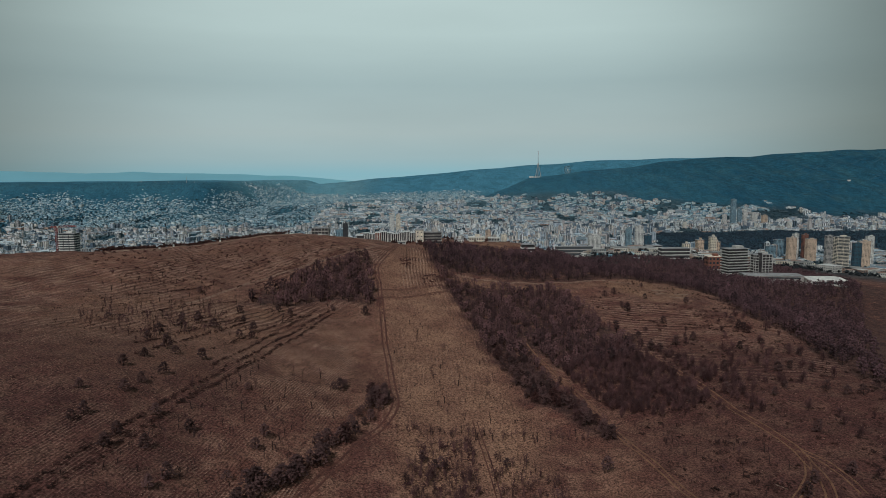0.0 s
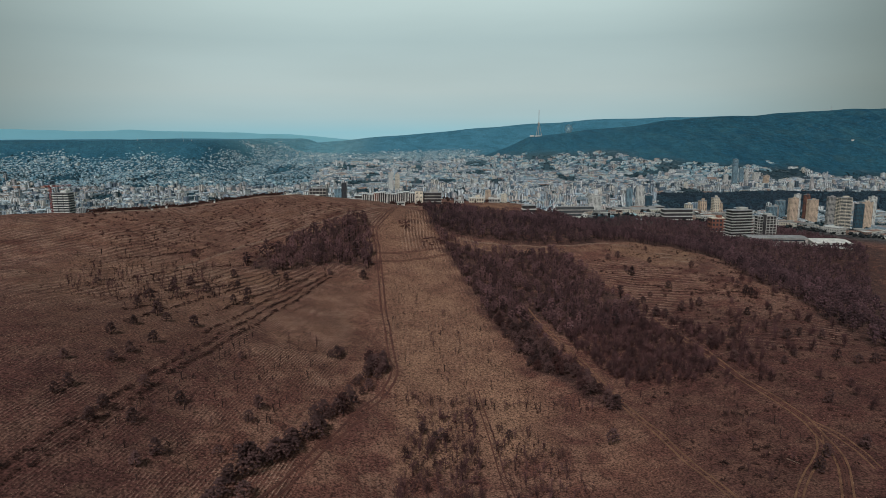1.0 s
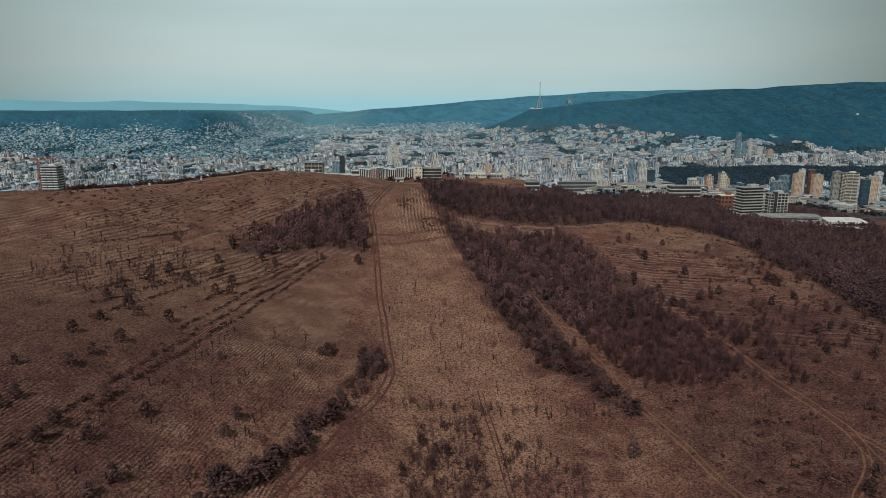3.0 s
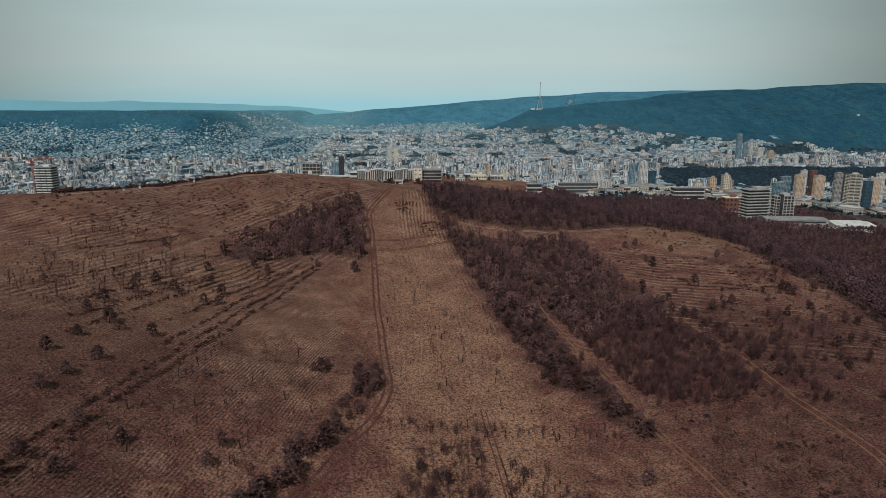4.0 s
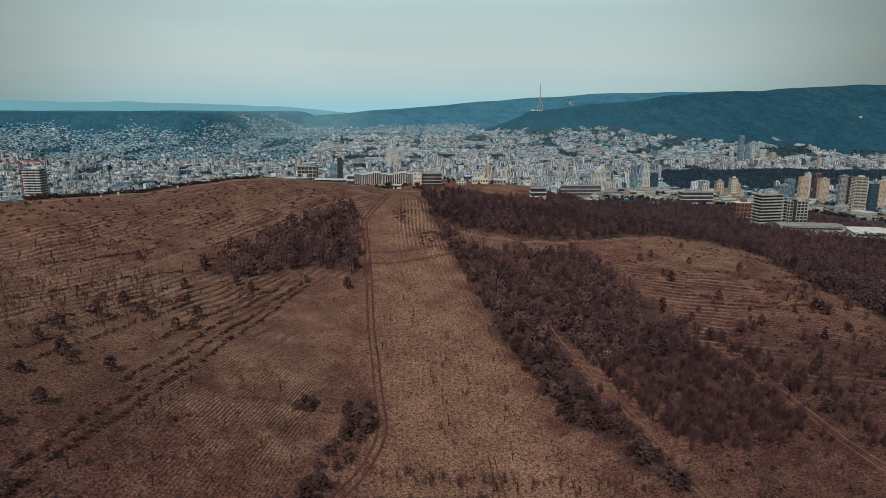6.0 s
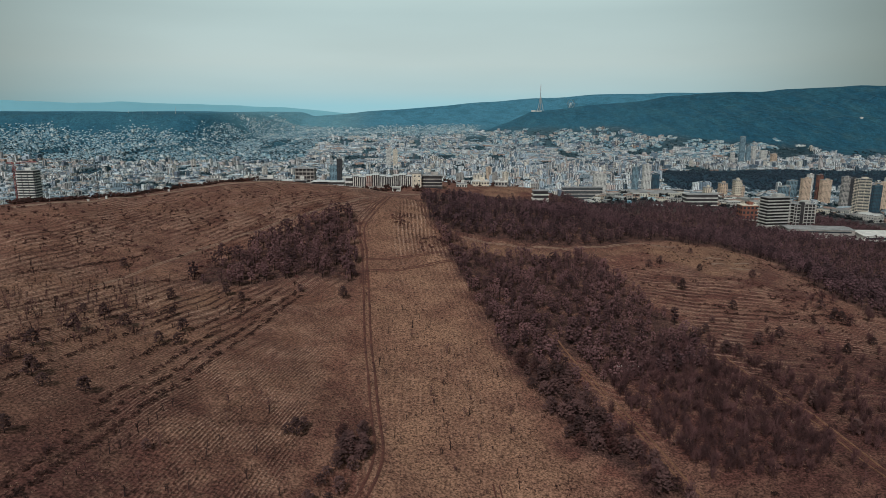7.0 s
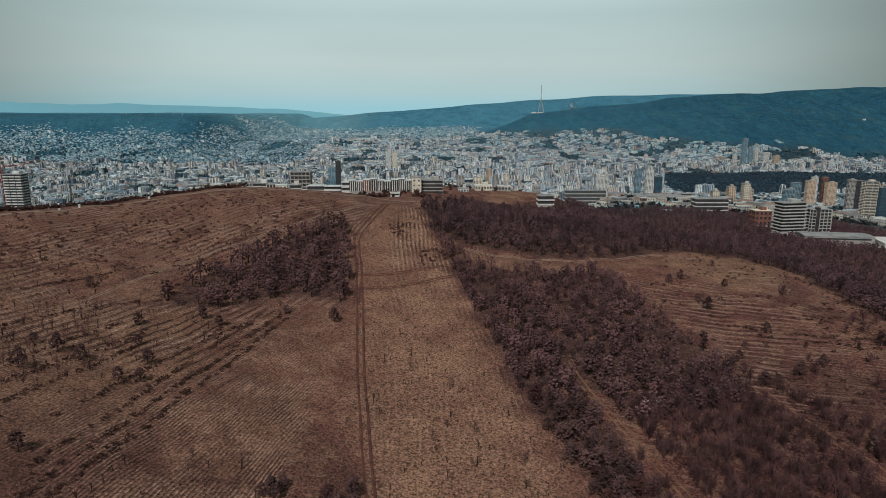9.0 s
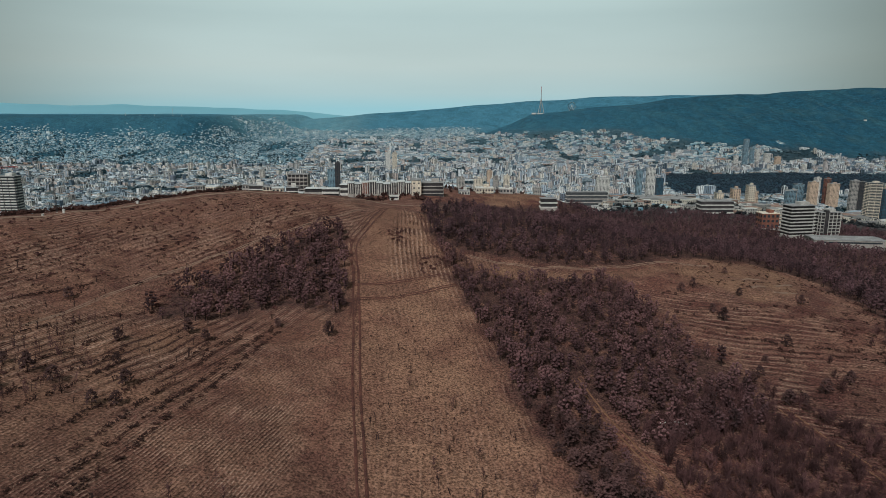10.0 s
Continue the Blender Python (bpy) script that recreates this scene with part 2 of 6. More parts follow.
# far walls and roofs are blued to carry the haze in their colour
FAR_HOUSES = facade("hazy_house_walls", ((0.500, 0.688, 0.750), (0.275, 0.450, 0.550), (0.163, 0.325, 0.425), (0.775, 0.840, 0.840), (0.125, 0.263, 0.350), (0.400, 0.562, 0.650), (0.600, 0.650, 0.637)), roofs=((0.200, 0.350, 0.450), (0.525, 0.700, 0.775), (0.275, 0.425, 0.512), (0.138, 0.263, 0.350), (0.350, 0.400, 0.425)), wide=0.4)
NEAR_HOUSES = facade("near_house_walls", ((0.50, 0.48, 0.45), (0.68, 0.66, 0.62), (0.30, 0.30, 0.29), (0.52, 0.45, 0.37), (0.30, 0.20, 0.16), (0.66, 0.62, 0.54)), bay=2.6, roofs=((0.34, 0.33, 0.32), (0.60, 0.60, 0.58), (0.20, 0.20, 0.20), (0.30, 0.19, 0.15), (0.46, 0.45, 0.43)), wide=0.4, high=0.4)
# house colours hold the valley haze too
HOUSE_WALLS = facade("house_walls", ((0.672, 0.744, 0.768), (0.432, 0.492, 0.528), (0.300, 0.372, 0.420), (0.816, 0.820, 0.820), (0.600, 0.552, 0.480), (0.228, 0.288, 0.336), (0.820, 0.820, 0.820), (0.528, 0.360, 0.288)), roofs=ROOFS, wide=0.4)

# ---- relief of the ground ----
HILL_X, HILL_Y, HILL_STEP = -340.0, 20.0, 80.0
HILL = np.array([[14.7, 26.2, 37.9, 46.3, 44.5, 30.2, -10.9, -57.9, -97.7], [17.6, 26.1, 36.8, 42.4, 37.4, 22.1, -6.6, -33.3, -59.6], [20.1, 29.0, 35.9, 30.7, 51.5, 24.2, 5.8, 0.1, -29.5], [16.3, 26.9, 37.4, 20.8, 23.2, 59.7, 26.3, 3.2, -18.7], [0.4, -6.1, -5.1, 6.9, 22.4, 32.4, 24.9, 25.4, 9.1], [-5.6, -5.6, -5.2, -0.9, 6.7, 24.0, 20.7, -2.2, -1.0], [-2.8, 1.8, 6.2, 7.6, 14.6, 11.6, 0.4, -23.2, -25.5], [5.6, 3.3, 2.3, -6.1, -8.1, -12.5, -7.5, -11.6, -35.8], [19.7, 5.4, -10.4, -19.8, -25.7, -26.8, -11.3, -19.1, -49.7], [32.9, 6.8, -17.0, -31.4, -36.0, -31.1, -22.6, -32.0, -56.1]])


def smooth(a, b, v):
    u = np.clip((v - a) / (b - a), 0, 1)
    return u * u * (3 - 2 * u)


def spline_basis(u):
    i = np.floor(u).astype(int)
    t = u - i
    return i, ((1 - t) ** 3 / 6, (3 * t**3 - 6 * t**2 + 4) / 6, (-3 * t**3 + 3 * t**2 + 3 * t + 1) / 6, t**3 / 6)


def waves(x, y, size, seed):
    """Cheap rolling noise, about -1 to 1."""
    r = np.random.RandomState(seed)
    total = 0
    for k in range(7):
        a, s, p = r.uniform(0, 6.283), size * r.uniform(0.45, 1.6), r.uniform(0, 6.283)
        total = total + np.sin((x * np.cos(a) + y * np.sin(a)) / s * 6.283 + p) * 0.38
    return total


CREST_X = np.array([-900, 0, 320, 462, 602, 663, 814, 1168, 1484, 1873, 2227, 2548, 2822, 4400])
CREST_Z = np.array([-150, -120, -67, -21, 45, 49, 73, 98, 147, 168, 186, 207, 211, 240])
FAR_X = np.array([-1500, -888, -484, -80, 323, 727, 1130, 1696, 2600, 4400])
FAR_Z = np.array([-40, 2, 42, 71, 107, 135, 163, 176, 190, 210])

# where the city ends against the wooded ridge
EDGE_X = np.array([250, 433, 590, 750, 900, 1000, 1085, 1170, 1310, 1495, 1826, 1950, 4400])
EDGE_Y = np.array([4200, 4020, 3940, 3915, 3880, 3840, 3730, 3610, 3500, 3390, 3360, 3280, 3100])


def relief(x, y):
    """Height of the ground in metres at arrays x, y."""
    x, y = np.broadcast_arrays(np.asarray(x, float), np.asarray(y, float))
    ix, bx = spline_basis(np.clip((x - HILL_X) / HILL_STEP, 1, HILL.shape[0] - 2.001))
    iy, by = spline_basis(np.clip((y - HILL_Y) / HILL_STEP, 1, HILL.shape[1] - 2.001))
    hill = sum(HILL[ix - 1 + a, iy - 1 + b] * bx[a] * by[b] for a in range(4) for b in range(4))
    hill = hill + 0.35 * waves(x, y, 38, 3) + 0.12 * waves(x, y, 11, 4)
    hill = hill - 0.12 * np.clip(np.abs(x) - 330, 0, 600)
    base = -185 + 130 * smooth(2700, 4850, y) + 6 * waves(x, y, 900, 5) * smooth(1700, 2400, y)
    # near ridge with the mast, and the far ridge behind it
    foot = 3700 - 560 * smooth(700, 1500, x)
    crest = np.interp(x, CREST_X, CREST_Z) + 4 * waves(x, y * 0.2, 420, 6)
    up = np.clip((y - foot) / (4300 - foot), 0, 1)
    ridge = (crest - base) * (0.45 * up + 0.55 * smooth(0, 1, up))
    ridge = ridge * (1 + (0.07 * waves(x + 0.4 * y, y * 0.25, 260, 7) + 0.040 * waves(x + 0.7 * y, y * 0.2, 120, 27)) * np.sin(up * 3.1416))
    ridge = np.where(y > 4300, ridge - (y - 4300) * 0.2, ridge)
    far = (np.interp(x, FAR_X, FAR_Z) + 2.5 * waves(x, y * 0, 500, 8) - base) * smooth(4350, 4900, y)
    # plateau on the other side of the valley
    mesa_top = 39 + 2.5 * waves(x, y * 0, 700, 9)
    mesa = (mesa_top - base) * smooth(2850, 3750, y + 200 * waves(x, y, 1300, 10)) * (1 - smooth(-1340, -1040, x + 0.28 * (3750 - y)))
    land = base + np.maximum(np.maximum(ridge, far), mesa)
    # low wooded rise between the two groups of towers
    land = land + 14 * np.exp(-(((x - 1500) / 600) ** 2) - ((y - 2480) / 230) ** 2)
    start = 632 + 150 * smooth(130, 250, x)
    field = 14 * np.exp(-(((x - 93) / 48) ** 2) - ((y - 662) / 58) ** 2)  # mound under the field behind the wood, shaped to fit the camera's view
    return hill + (land - hill) * smooth(0, 780, y - start) + field


def height(x, y):
    return float(relief(np.array([x]), np.array([y]))[0])


def inside(x, y, corners):
    """Which of the points lie in the polygon."""
    hit = np.zeros(np.shape(x), bool)
    for (ax, ay), (bx, by) in zip(corners, corners[1:] + corners[:1]):
        hit ^= ((ay > y) != (by > y)) & (x < (bx - ax) * (y - ay) / (by - ay + 1e-9) + ax)
    return hit


# ---- mesh helpers ----
def mesh_from(name, verts, faces, mats, index=None, uv=None, flat=True):
    me = bpy.data.meshes.new(name)
    faces = np.asarray(faces)
    size = faces.shape[1]
    me.vertices.add(len(verts))
    me.vertices.foreach_set("co", np.asarray(verts, np.float32).ravel())
    me.loops.add(faces.size)
    me.loops.foreach_set("vertex_index", faces.ravel().astype(np.int32))
    me.polygons.add(len(faces))
    me.polygons.foreach_set("loop_start", np.arange(0, faces.size, size, dtype=np.int32))
    me.polygons.foreach_set("loop_total", np.full(len(faces), size, np.int32))
    for m in mats:
        me.materials.append(m)
    if index is not None:
        me.polygons.foreach_set("material_index", np.asarray(index, np.int32))
    if uv is not None:
        me.uv_layers.new(name="UVMap").data.foreach_set("uv", np.asarray(uv, np.float32).ravel())
    me.update(calc_edges=True)
    me.polygons.foreach_set("use_smooth", np.full(len(faces), not flat))
    return me


def part(name, me, parent, label=""):
    ob = new(name, me)
    ob.parent = parent
    return tagged(ob, label)


def thing(name, x, y, z, label, category, group="", kind="", turn=0.0):
    ob = new(name)
    ob.location, ob.rotation_euler = (x, y, z), (0, 0, turn)
    return tagged(ob, label, category, group, kind)


BOX_F = np.array([(0, 1, 2, 3), (7, 6, 5, 4), (0, 4, 5, 1), (1, 5, 6, 2), (2, 6, 7, 3), (3, 7, 4, 0)])[:, ::-1]


def boxes(name, rows, mats):
    """One mesh of boxes. Rows: x, y, z of the base's centre, width, depth, height, turn."""
    rows = np.asarray(rows, float).reshape(-1, 7)
    cx, cy, cz, w, d, h, a = rows.T
    sx, sy, sz = np.array([-1, 1, 1, -1] * 2) / 2, np.array([-1, -1, 1, 1] * 2) / 2, np.array([0] * 4 + [1] * 4)
    lx, ly = w[:, None] * sx, d[:, None] * sy
    c, s = np.cos(a)[:, None], np.sin(a)[:, None]
    v = np.stack([cx[:, None] + lx * c - ly * s, cy[:, None] + lx * s + ly * c, cz[:, None] + h[:, None] * sz], -1)
    f = BOX_F[None] + 8 * np.arange(len(rows))[:, None, None]
    # metres along the wall and up it
    span = np.stack([w, w, w, d, w, d], 1)
    rise = np.stack([d, d, h, h, h, h], 1)
    corner = np.array([[1, 0], [1, 1], [0, 1], [0, 0]])
    uv = np.stack([span[..., None] * corner[:, 0], rise[..., None] * corner[:, 1]], -1)
    return mesh_from(name, v.reshape(-1, 3), f.reshape(-1, 4), mats, uv=uv)


def bevelled(name, w, d, h, mat, bevel=0.15, z=0.0, x=0.0, y=0.0):
    bm = bmesh.new()
    bmesh.ops.create_cube(bm, size=1)
    bmesh.ops.scale(bm, vec=(w, d, h), verts=bm.verts)
    bmesh.ops.translate(bm, vec=(x, y, z + h / 2), verts=bm.verts)
    if bevel:
        bmesh.ops.bevel(bm, geom=list(bm.edges), offset=min(bevel, w / 4, d / 4, h / 4), segments=1, affect="EDGES")
    me = bpy.data.meshes.new(name)
    bm.to_mesh(me)
    bm.free()
    me.materials.append(mat)
    return me


# ---- the ground, one sheet to the horizon ----
rows_y = np.concatenate([np.linspace(-420, 90, 24)[:-1], np.arange(90, 460, 1.15), np.geomspace(460, 2900, 230)[:-1], np.linspace(2900, 4360, 120)[:-1], np.linspace(4360, 4960, 32)])
fan = np.linspace(-1, 1, 440)
half = np.maximum(420.0, 0.80 * (rows_y + 70))
gx = (np.sign(fan) * np.abs(fan) ** 1.12)[None, :] * half[:, None]
gy = np.repeat(rows_y[:, None], len(fan), 1)
gz = relief(gx, gy)
n_r, n_c = gx.shape
ids = np.arange(n_r * n_c).reshape(n_r, n_c)
quads = np.stack([ids[:-1, :-1], ids[:-1, 1:], ids[1:, 1:], ids[1:, :-1]], -1).reshape(-1, 4)
STRIP = [(-10.2, 153.9), (-14.4, 210.4), (-23, 270), (-29.1, 316.9), (-35, 369.2), (-29.3, 426.9), (-7, 437.2), (-3.7, 382.3), (4.7, 336.9), (12.1, 294.6), (20.5, 253.8), (27.7, 221.9), (33.7, 200.7), (30.6, 168.6)]
BARE = [(93.6, 381), (117.3, 398.9), (154.7, 417.7), (157.9, 391.7), (141.9, 358.2), (120.2, 342.7), (103.7, 360)]
LOWER_CLEARING = [(7.7, 369.1), (45.2, 365.4), (80.9, 372.9), (101.1, 389.1), (95.6, 377.7), (68.2, 360.5), (43.1, 355.6), (18.1, 350.2)]
PALE_SLOPE = [(-150, 232), (-112, 186), (-90, 174), (-74, 186), (-66, 235), (-56, 292), (-100, 300), (-144, 278)]
CLEARING = [(32, 598), (50, 668), (88, 726), (104, 716), (84, 648), (48, 600)]

PLANTATION = [(-1.7, 381.5), (6.6, 366.9), (18.1, 351.2), (43.1, 356.7), (67.2, 362.7), (76.3, 330.4), (81.2, 295), (86.2, 275.7), (82, 263), (61.6, 253), (47.3, 253.4), (42.2, 270.5), (37, 270.6), (41.1, 252.4), (45.1, 231), (51, 208.8), (56, 194), (53.9, 189.9), (46.9, 200.4), (38.9, 212.2), (31.8, 221.8), (23.6, 253.8), (15.2, 294.6), (6.7, 337.1)]
GROVE = [(-86.5, 290.5), (-84.5, 304), (-79.7, 321.3), (-66.2, 349.2), (-50.7, 375.2), (-40.9, 381), (-36.9, 356.1), (-29.5, 308), (-36, 309), (-46, 308.5), (-56, 303), (-66, 297), (-75, 292)]
BACK_WOOD = [(-3.7, 386.5), (11.8, 376), (45.3, 374.1), (80.9, 378.5), (99.2, 394.9), (121.7, 403.8), (155.2, 423.2), (168.8, 401), (163.9, 371), (157.6, 324.1), (163.2, 306.5), (157.9, 269.2), (154.8, 232.9), (164, 176), (340, 176), (450, 610), (380, 740), (250, 736), (180, 724), (118, 712), (96, 640), (60, 612), (25, 588), (0, 560), (-4.9, 466.8), (-9, 431.8)]


def soft_inside(x, y, corners, blur=2.5):
    total = 0
    for dx, dy in ((0, 0), (blur, 0), (-blur, 0), (0, blur), (0, -blur), (blur, blur), (-blur, -blur), (blur, -blur), (-blur, blur)):
        wob = 1.6 * np.sin(y * 0.35) + 1.2 * np.sin(x * 0.5 + y * 0.2)
        total = total + inside(x + dx + wob, y + dy, corners)
    return total / 9.0


def terrace_line(x, y):
    """Distance across the old plough lines, which bend with the hill."""
    return x - 0.13 * y - 0.00135 * np.clip(y - 190, 0, 400) ** 2


strip_amount = soft_inside(gx, gy, STRIP)
bare_amount = np.maximum(soft_inside(gx, gy, BARE), np.maximum(soft_inside(gx, gy, LOWER_CLEARING), soft_inside(gx, gy, CLEARING)))
bare_amount = np.maximum(bare_amount, 0.72 * soft_inside(gx, gy, PALE_SLOPE, 9.0))
bare_amount = np.maximum(bare_amount, 0.4 * soft_inside(gx, gy, [(-68, 195), (-30, 190), (-20, 230), (-27, 302), (-52, 302)], 8.0))
bare_amount = np.maximum(bare_amount, 0.22 * soft_inside(gx, gy, [(38, 190), (62, 202), (96, 206), (96, 160), (88, 128), (60, 118), (34, 150)], 7.0))
bare_amount = np.maximum(bare_amount, 0.35 * soft_inside(gx, gy, [(-220, 300), (-120, 405), (-60, 430), (-30, 442), (-36, 400), (-60, 368), (-100, 300), (-140, 268)], 8.0))
# furrows: across the slope on one side, along the strip, in arcs round the knoll on the other
d_knoll = np.hypot(gx - 150, gy - 352)
slope_line = terrace_line(gx, gy)
contour = gy + 0.5 * gx + 3 * np.sin(gx / 37) + 1.5 * np.sin(gx / 13 + gy / 40)
furrow = np.where(gx < -26, slope_line, np.where(gx < 28, gx * 0.98 + gy * 0.1 + 1.5 * np.sin(gy / 25), contour))
phase = furrow / np.where(gx < -26, 0.82, np.where(gx < 28, 1.8, 1.9))
seam = smooth(3, 9, np.abs(gx + 26)) * smooth(3, 9, np.abs(gx - 28))
lower_left = (1 - smooth(-66, -50, gx + 0.05 * (gy - 160))) * (1 - smooth(185, 250, gy))
furrow_amount = seam * np.where(gx > 28, 0.5 * smooth(190, 250, gy) * (1 - smooth(115, 160, d_knoll)), 1.0) * np.where(gx < -26, 0.85 + 0.15 * smooth(185, 245, gy), np.where(gx < 28, 0.2 + 0.5 * smooth(150, 215, gy), 1.0)) * (1 - 0.65 * strip_amount + 2.2 * strip_amount * smooth(325, 365, gy)) * (0.62 + 0.38 * np.clip(waves(gx, gy, 90, 15), -1, 1)) * (1 - 0.45 * bare_amount) * (1 - 0.6 * lower_left) * (1 - smooth(470, 540, gy))
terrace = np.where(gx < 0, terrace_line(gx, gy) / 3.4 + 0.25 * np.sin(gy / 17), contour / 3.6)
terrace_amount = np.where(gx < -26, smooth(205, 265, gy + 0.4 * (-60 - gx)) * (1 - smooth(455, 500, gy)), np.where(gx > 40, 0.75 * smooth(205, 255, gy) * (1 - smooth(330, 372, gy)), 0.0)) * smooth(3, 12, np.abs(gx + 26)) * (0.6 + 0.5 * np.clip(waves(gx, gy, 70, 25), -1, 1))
south_wood = smooth(0, 60, gx - 800 - (gy - 2400) * 0.33) * smooth(2130, 2200, gy) * (1 - smooth(2760, 2830, gy))
wood_line = np.interp(gx, EDGE_X, EDGE_Y) - 60
wood_amount = np.maximum(smooth(0, 160, gy - wood_line + 40 * waves(gx, gy, 300, 16)) * smooth(100, 400, gx - 0.05 * (gy - 3500)), south_wood)
wood_amount = np.maximum(wood_amount, smooth(4420, 4520, gy) * smooth(-800, -300, gx))
wood_amount = np.maximum(wood_amount, smooth(-80, -40, gz) * smooth(2900, 3050, gy) * (gx < -700))
wood_amount = np.maximum(wood_amount, 0.85 * smooth(2600, 3000, gy) * (1 - smooth(-800, -500, gx)))
urban_amount = smooth(640, 760, gy)
# dark scrub, plus lens vignetting of the lower corners put into the colour
scrub_vignette = np.maximum(smooth(40, 75, gx) * (1 - smooth(262, 320, gy + 0.25 * (gx - 100))), 1.0 * lower_left)
# share of aerial haze painted into the far ground's colour
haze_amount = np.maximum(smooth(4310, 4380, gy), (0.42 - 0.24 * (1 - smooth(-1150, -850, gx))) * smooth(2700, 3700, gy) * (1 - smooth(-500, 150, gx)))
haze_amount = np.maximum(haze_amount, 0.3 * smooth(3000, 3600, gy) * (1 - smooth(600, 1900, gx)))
# shade under the trees, painted as darker ground inside the woods
tree_shade_amount = np.zeros_like(gx)
for wood_of in (PLANTATION, GROVE, BACK_WOOD):
    near = (rows_y > 120) & (rows_y < 760)
    tree_shade_amount[near] = np.maximum(tree_shade_amount[near], soft_inside(gx[near], gy[near], wood_of, 2.0))
furrow_amount, terrace_amount = furrow_amount * (1 - 0.9 * tree_shade_amount), terrace_amount * (1 - 0.9 * tree_shade_amount)
ground_mesh = mesh_from("ground", np.stack([gx, gy, gz], -1).reshape(-1, 3), quads, [], flat=False)
for key, values in (("strip", strip_amount), ("bare", bare_amount), ("furrow", phase), ("furrow_amount", furrow_amount), ("wood", wood_amount), ("urban", urban_amount), ("scrub", scrub_vignette), ("tree_shade", tree_shade_amount), ("plain_haze", smooth(3700, 4300, gy) * (1 - smooth(-750, -350, gx)) * smooth(-1450, -1150, gx)), ("haze_tint", haze_amount), ("terrace", terrace), ("terrace_amount", terrace_amount), ("flat_wood", south_wood), ("yards", 1 - smooth(1150, 1800, gy))):
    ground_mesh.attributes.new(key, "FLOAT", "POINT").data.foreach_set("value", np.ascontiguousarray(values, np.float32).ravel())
ground = tagged(new("ground", ground_mesh), "dry brown grass hillside above a wide city valley", "ground", kind="structure")


def ground_material():
    m = bpy.data.materials.new("dry_hill_ground")
    m.use_nodes = True
    n, l = m.node_tree.nodes, m.node_tree.links
    b = n["Principled BSDF"]
    geo = n.new("ShaderNodeNewGeometry")

    def attr(name):
        a = n.new("ShaderNodeAttribute")
        a.attribute_name = name
        return a.outputs["Fac"]

    def noise_node(scale, detail=4, lo=0.35, hi=0.65, vec=None):
        t = n.new("ShaderNodeTexNoise")
        t.inputs["Scale"].default_value, t.inputs["Detail"].default_value = scale, detail
        l.new(vec or geo.outputs["Position"], t.inputs["Vector"])
        r = n.new("ShaderNodeMapRange")
        r.inputs[1].default_value, r.inputs[2].default_value = lo, hi
        l.new(t.outputs[0], r.inputs[0])
        return r.outputs[0]

    def mixed(f, a, c):
        q = n.new("ShaderNodeMix")
        q.data_type = "RGBA"
        for sock, v in ((q.inputs["Factor"], f), (q.inputs["A"], a), (q.inputs["B"], c)):
            if isinstance(v, tuple):
                sock.default_value = (*v, 1)
            elif isinstance(v, (int, float)):
                sock.default_value = v
            else:
                l.new(v, sock)
        return q.outputs["Result"]

    def calc(op, a, bb=0.0):
        q = n.new("ShaderNodeMath")
        q.operation = op
        for sock, v in zip(q.inputs, (a, bb)):
            if isinstance(v, (int, float)):
                sock.default_value = v
            else:
                l.new(v, sock)
        return q.outputs[0]

    grass = mixed(noise_node(0.03, 5), (0.158, 0.0677, 0.0522), (0.100, 0.0423, 0.0360))
    grass = mixed(calc("MULTIPLY", noise_node(0.13, 7, 0.45, 0.62), 0.75), grass, (0.250, 0.1330, 0.0950))
    grass = mixed(calc("MULTIPLY", noise_node(0.8, 7, 0.54, 0.60), 0.5), grass, (0.040, 0.0188, 0.0180))
    tan = mixed(noise_node(0.08, 5), (0.275, 0.1504, 0.1008), (0.190, 0.0959, 0.0684))
    tan = mixed(calc("MULTIPLY", noise_node(0.9, 7, 0.555, 0.61), 0.55), tan, (0.070, 0.0338, 0.0279))
    colour = mixed(attr("strip"), grass, tan)
    colour = mixed(calc("MULTIPLY", attr("bare"), 0.85), colour, mixed(noise_node(0.1, 4), (0.25, 0.1391, 0.0900), (0.155, 0.0799, 0.0576)))
    # one dark tone for scrub and for the painted corner vignetting
    scrub = mixed(noise_node(0.2, 5), (0.085, 0.0357, 0.0324), (0.042, 0.0197, 0.0198))
    colour = mixed(calc("MULTIPLY", attr("scrub"), 0.6), colour, scrub)
    # darker ground colour stands in for the shade between the crowns
    colour = mixed(calc("MULTIPLY", attr("tree_shade"), noise_node(0.25, 4, 0.3, 0.45)), colour, mixed(noise_node(0.3, 4), (0.098, 0.051, 0.043), (0.052, 0.028, 0.026)))
    warp = calc("ADD", calc("MULTIPLY", noise_node(0.10, 3, 0.0, 1.0), 0.7), calc("MULTIPLY", noise_node(0.8, 3, 0.0, 1.0), 0.45))
    wave = calc("SINE", calc("MULTIPLY", calc("ADD", attr("furrow"), warp), 6.2832))
    band = calc("MULTIPLY", calc("MULTIPLY", calc("POWER", calc("MAXIMUM", wave, 0.0), 2.2), attr("furrow_amount")), noise_node(0.16, 5, 0.36, 0.60))
    straw_band = calc("MULTIPLY", calc("MULTIPLY", calc("POWER", calc("SUBTRACT", 0.5, calc("MULTIPLY", wave, 0.5)), 4.0), attr("furrow_amount")), noise_node(0.09, 6, 0.38, 0.6))
    colour = mixed(calc("MINIMUM", calc("MULTIPLY", calc("MULTIPLY", straw_band, noise_node(0.7, 5, 0.32, 0.58)), 1.25), 0.85), colour, (0.39, 0.250, 0.190))
    colour = mixed(calc("MULTIPLY", band, 0.5), colour, (0.038, 0.0179, 0.0162))
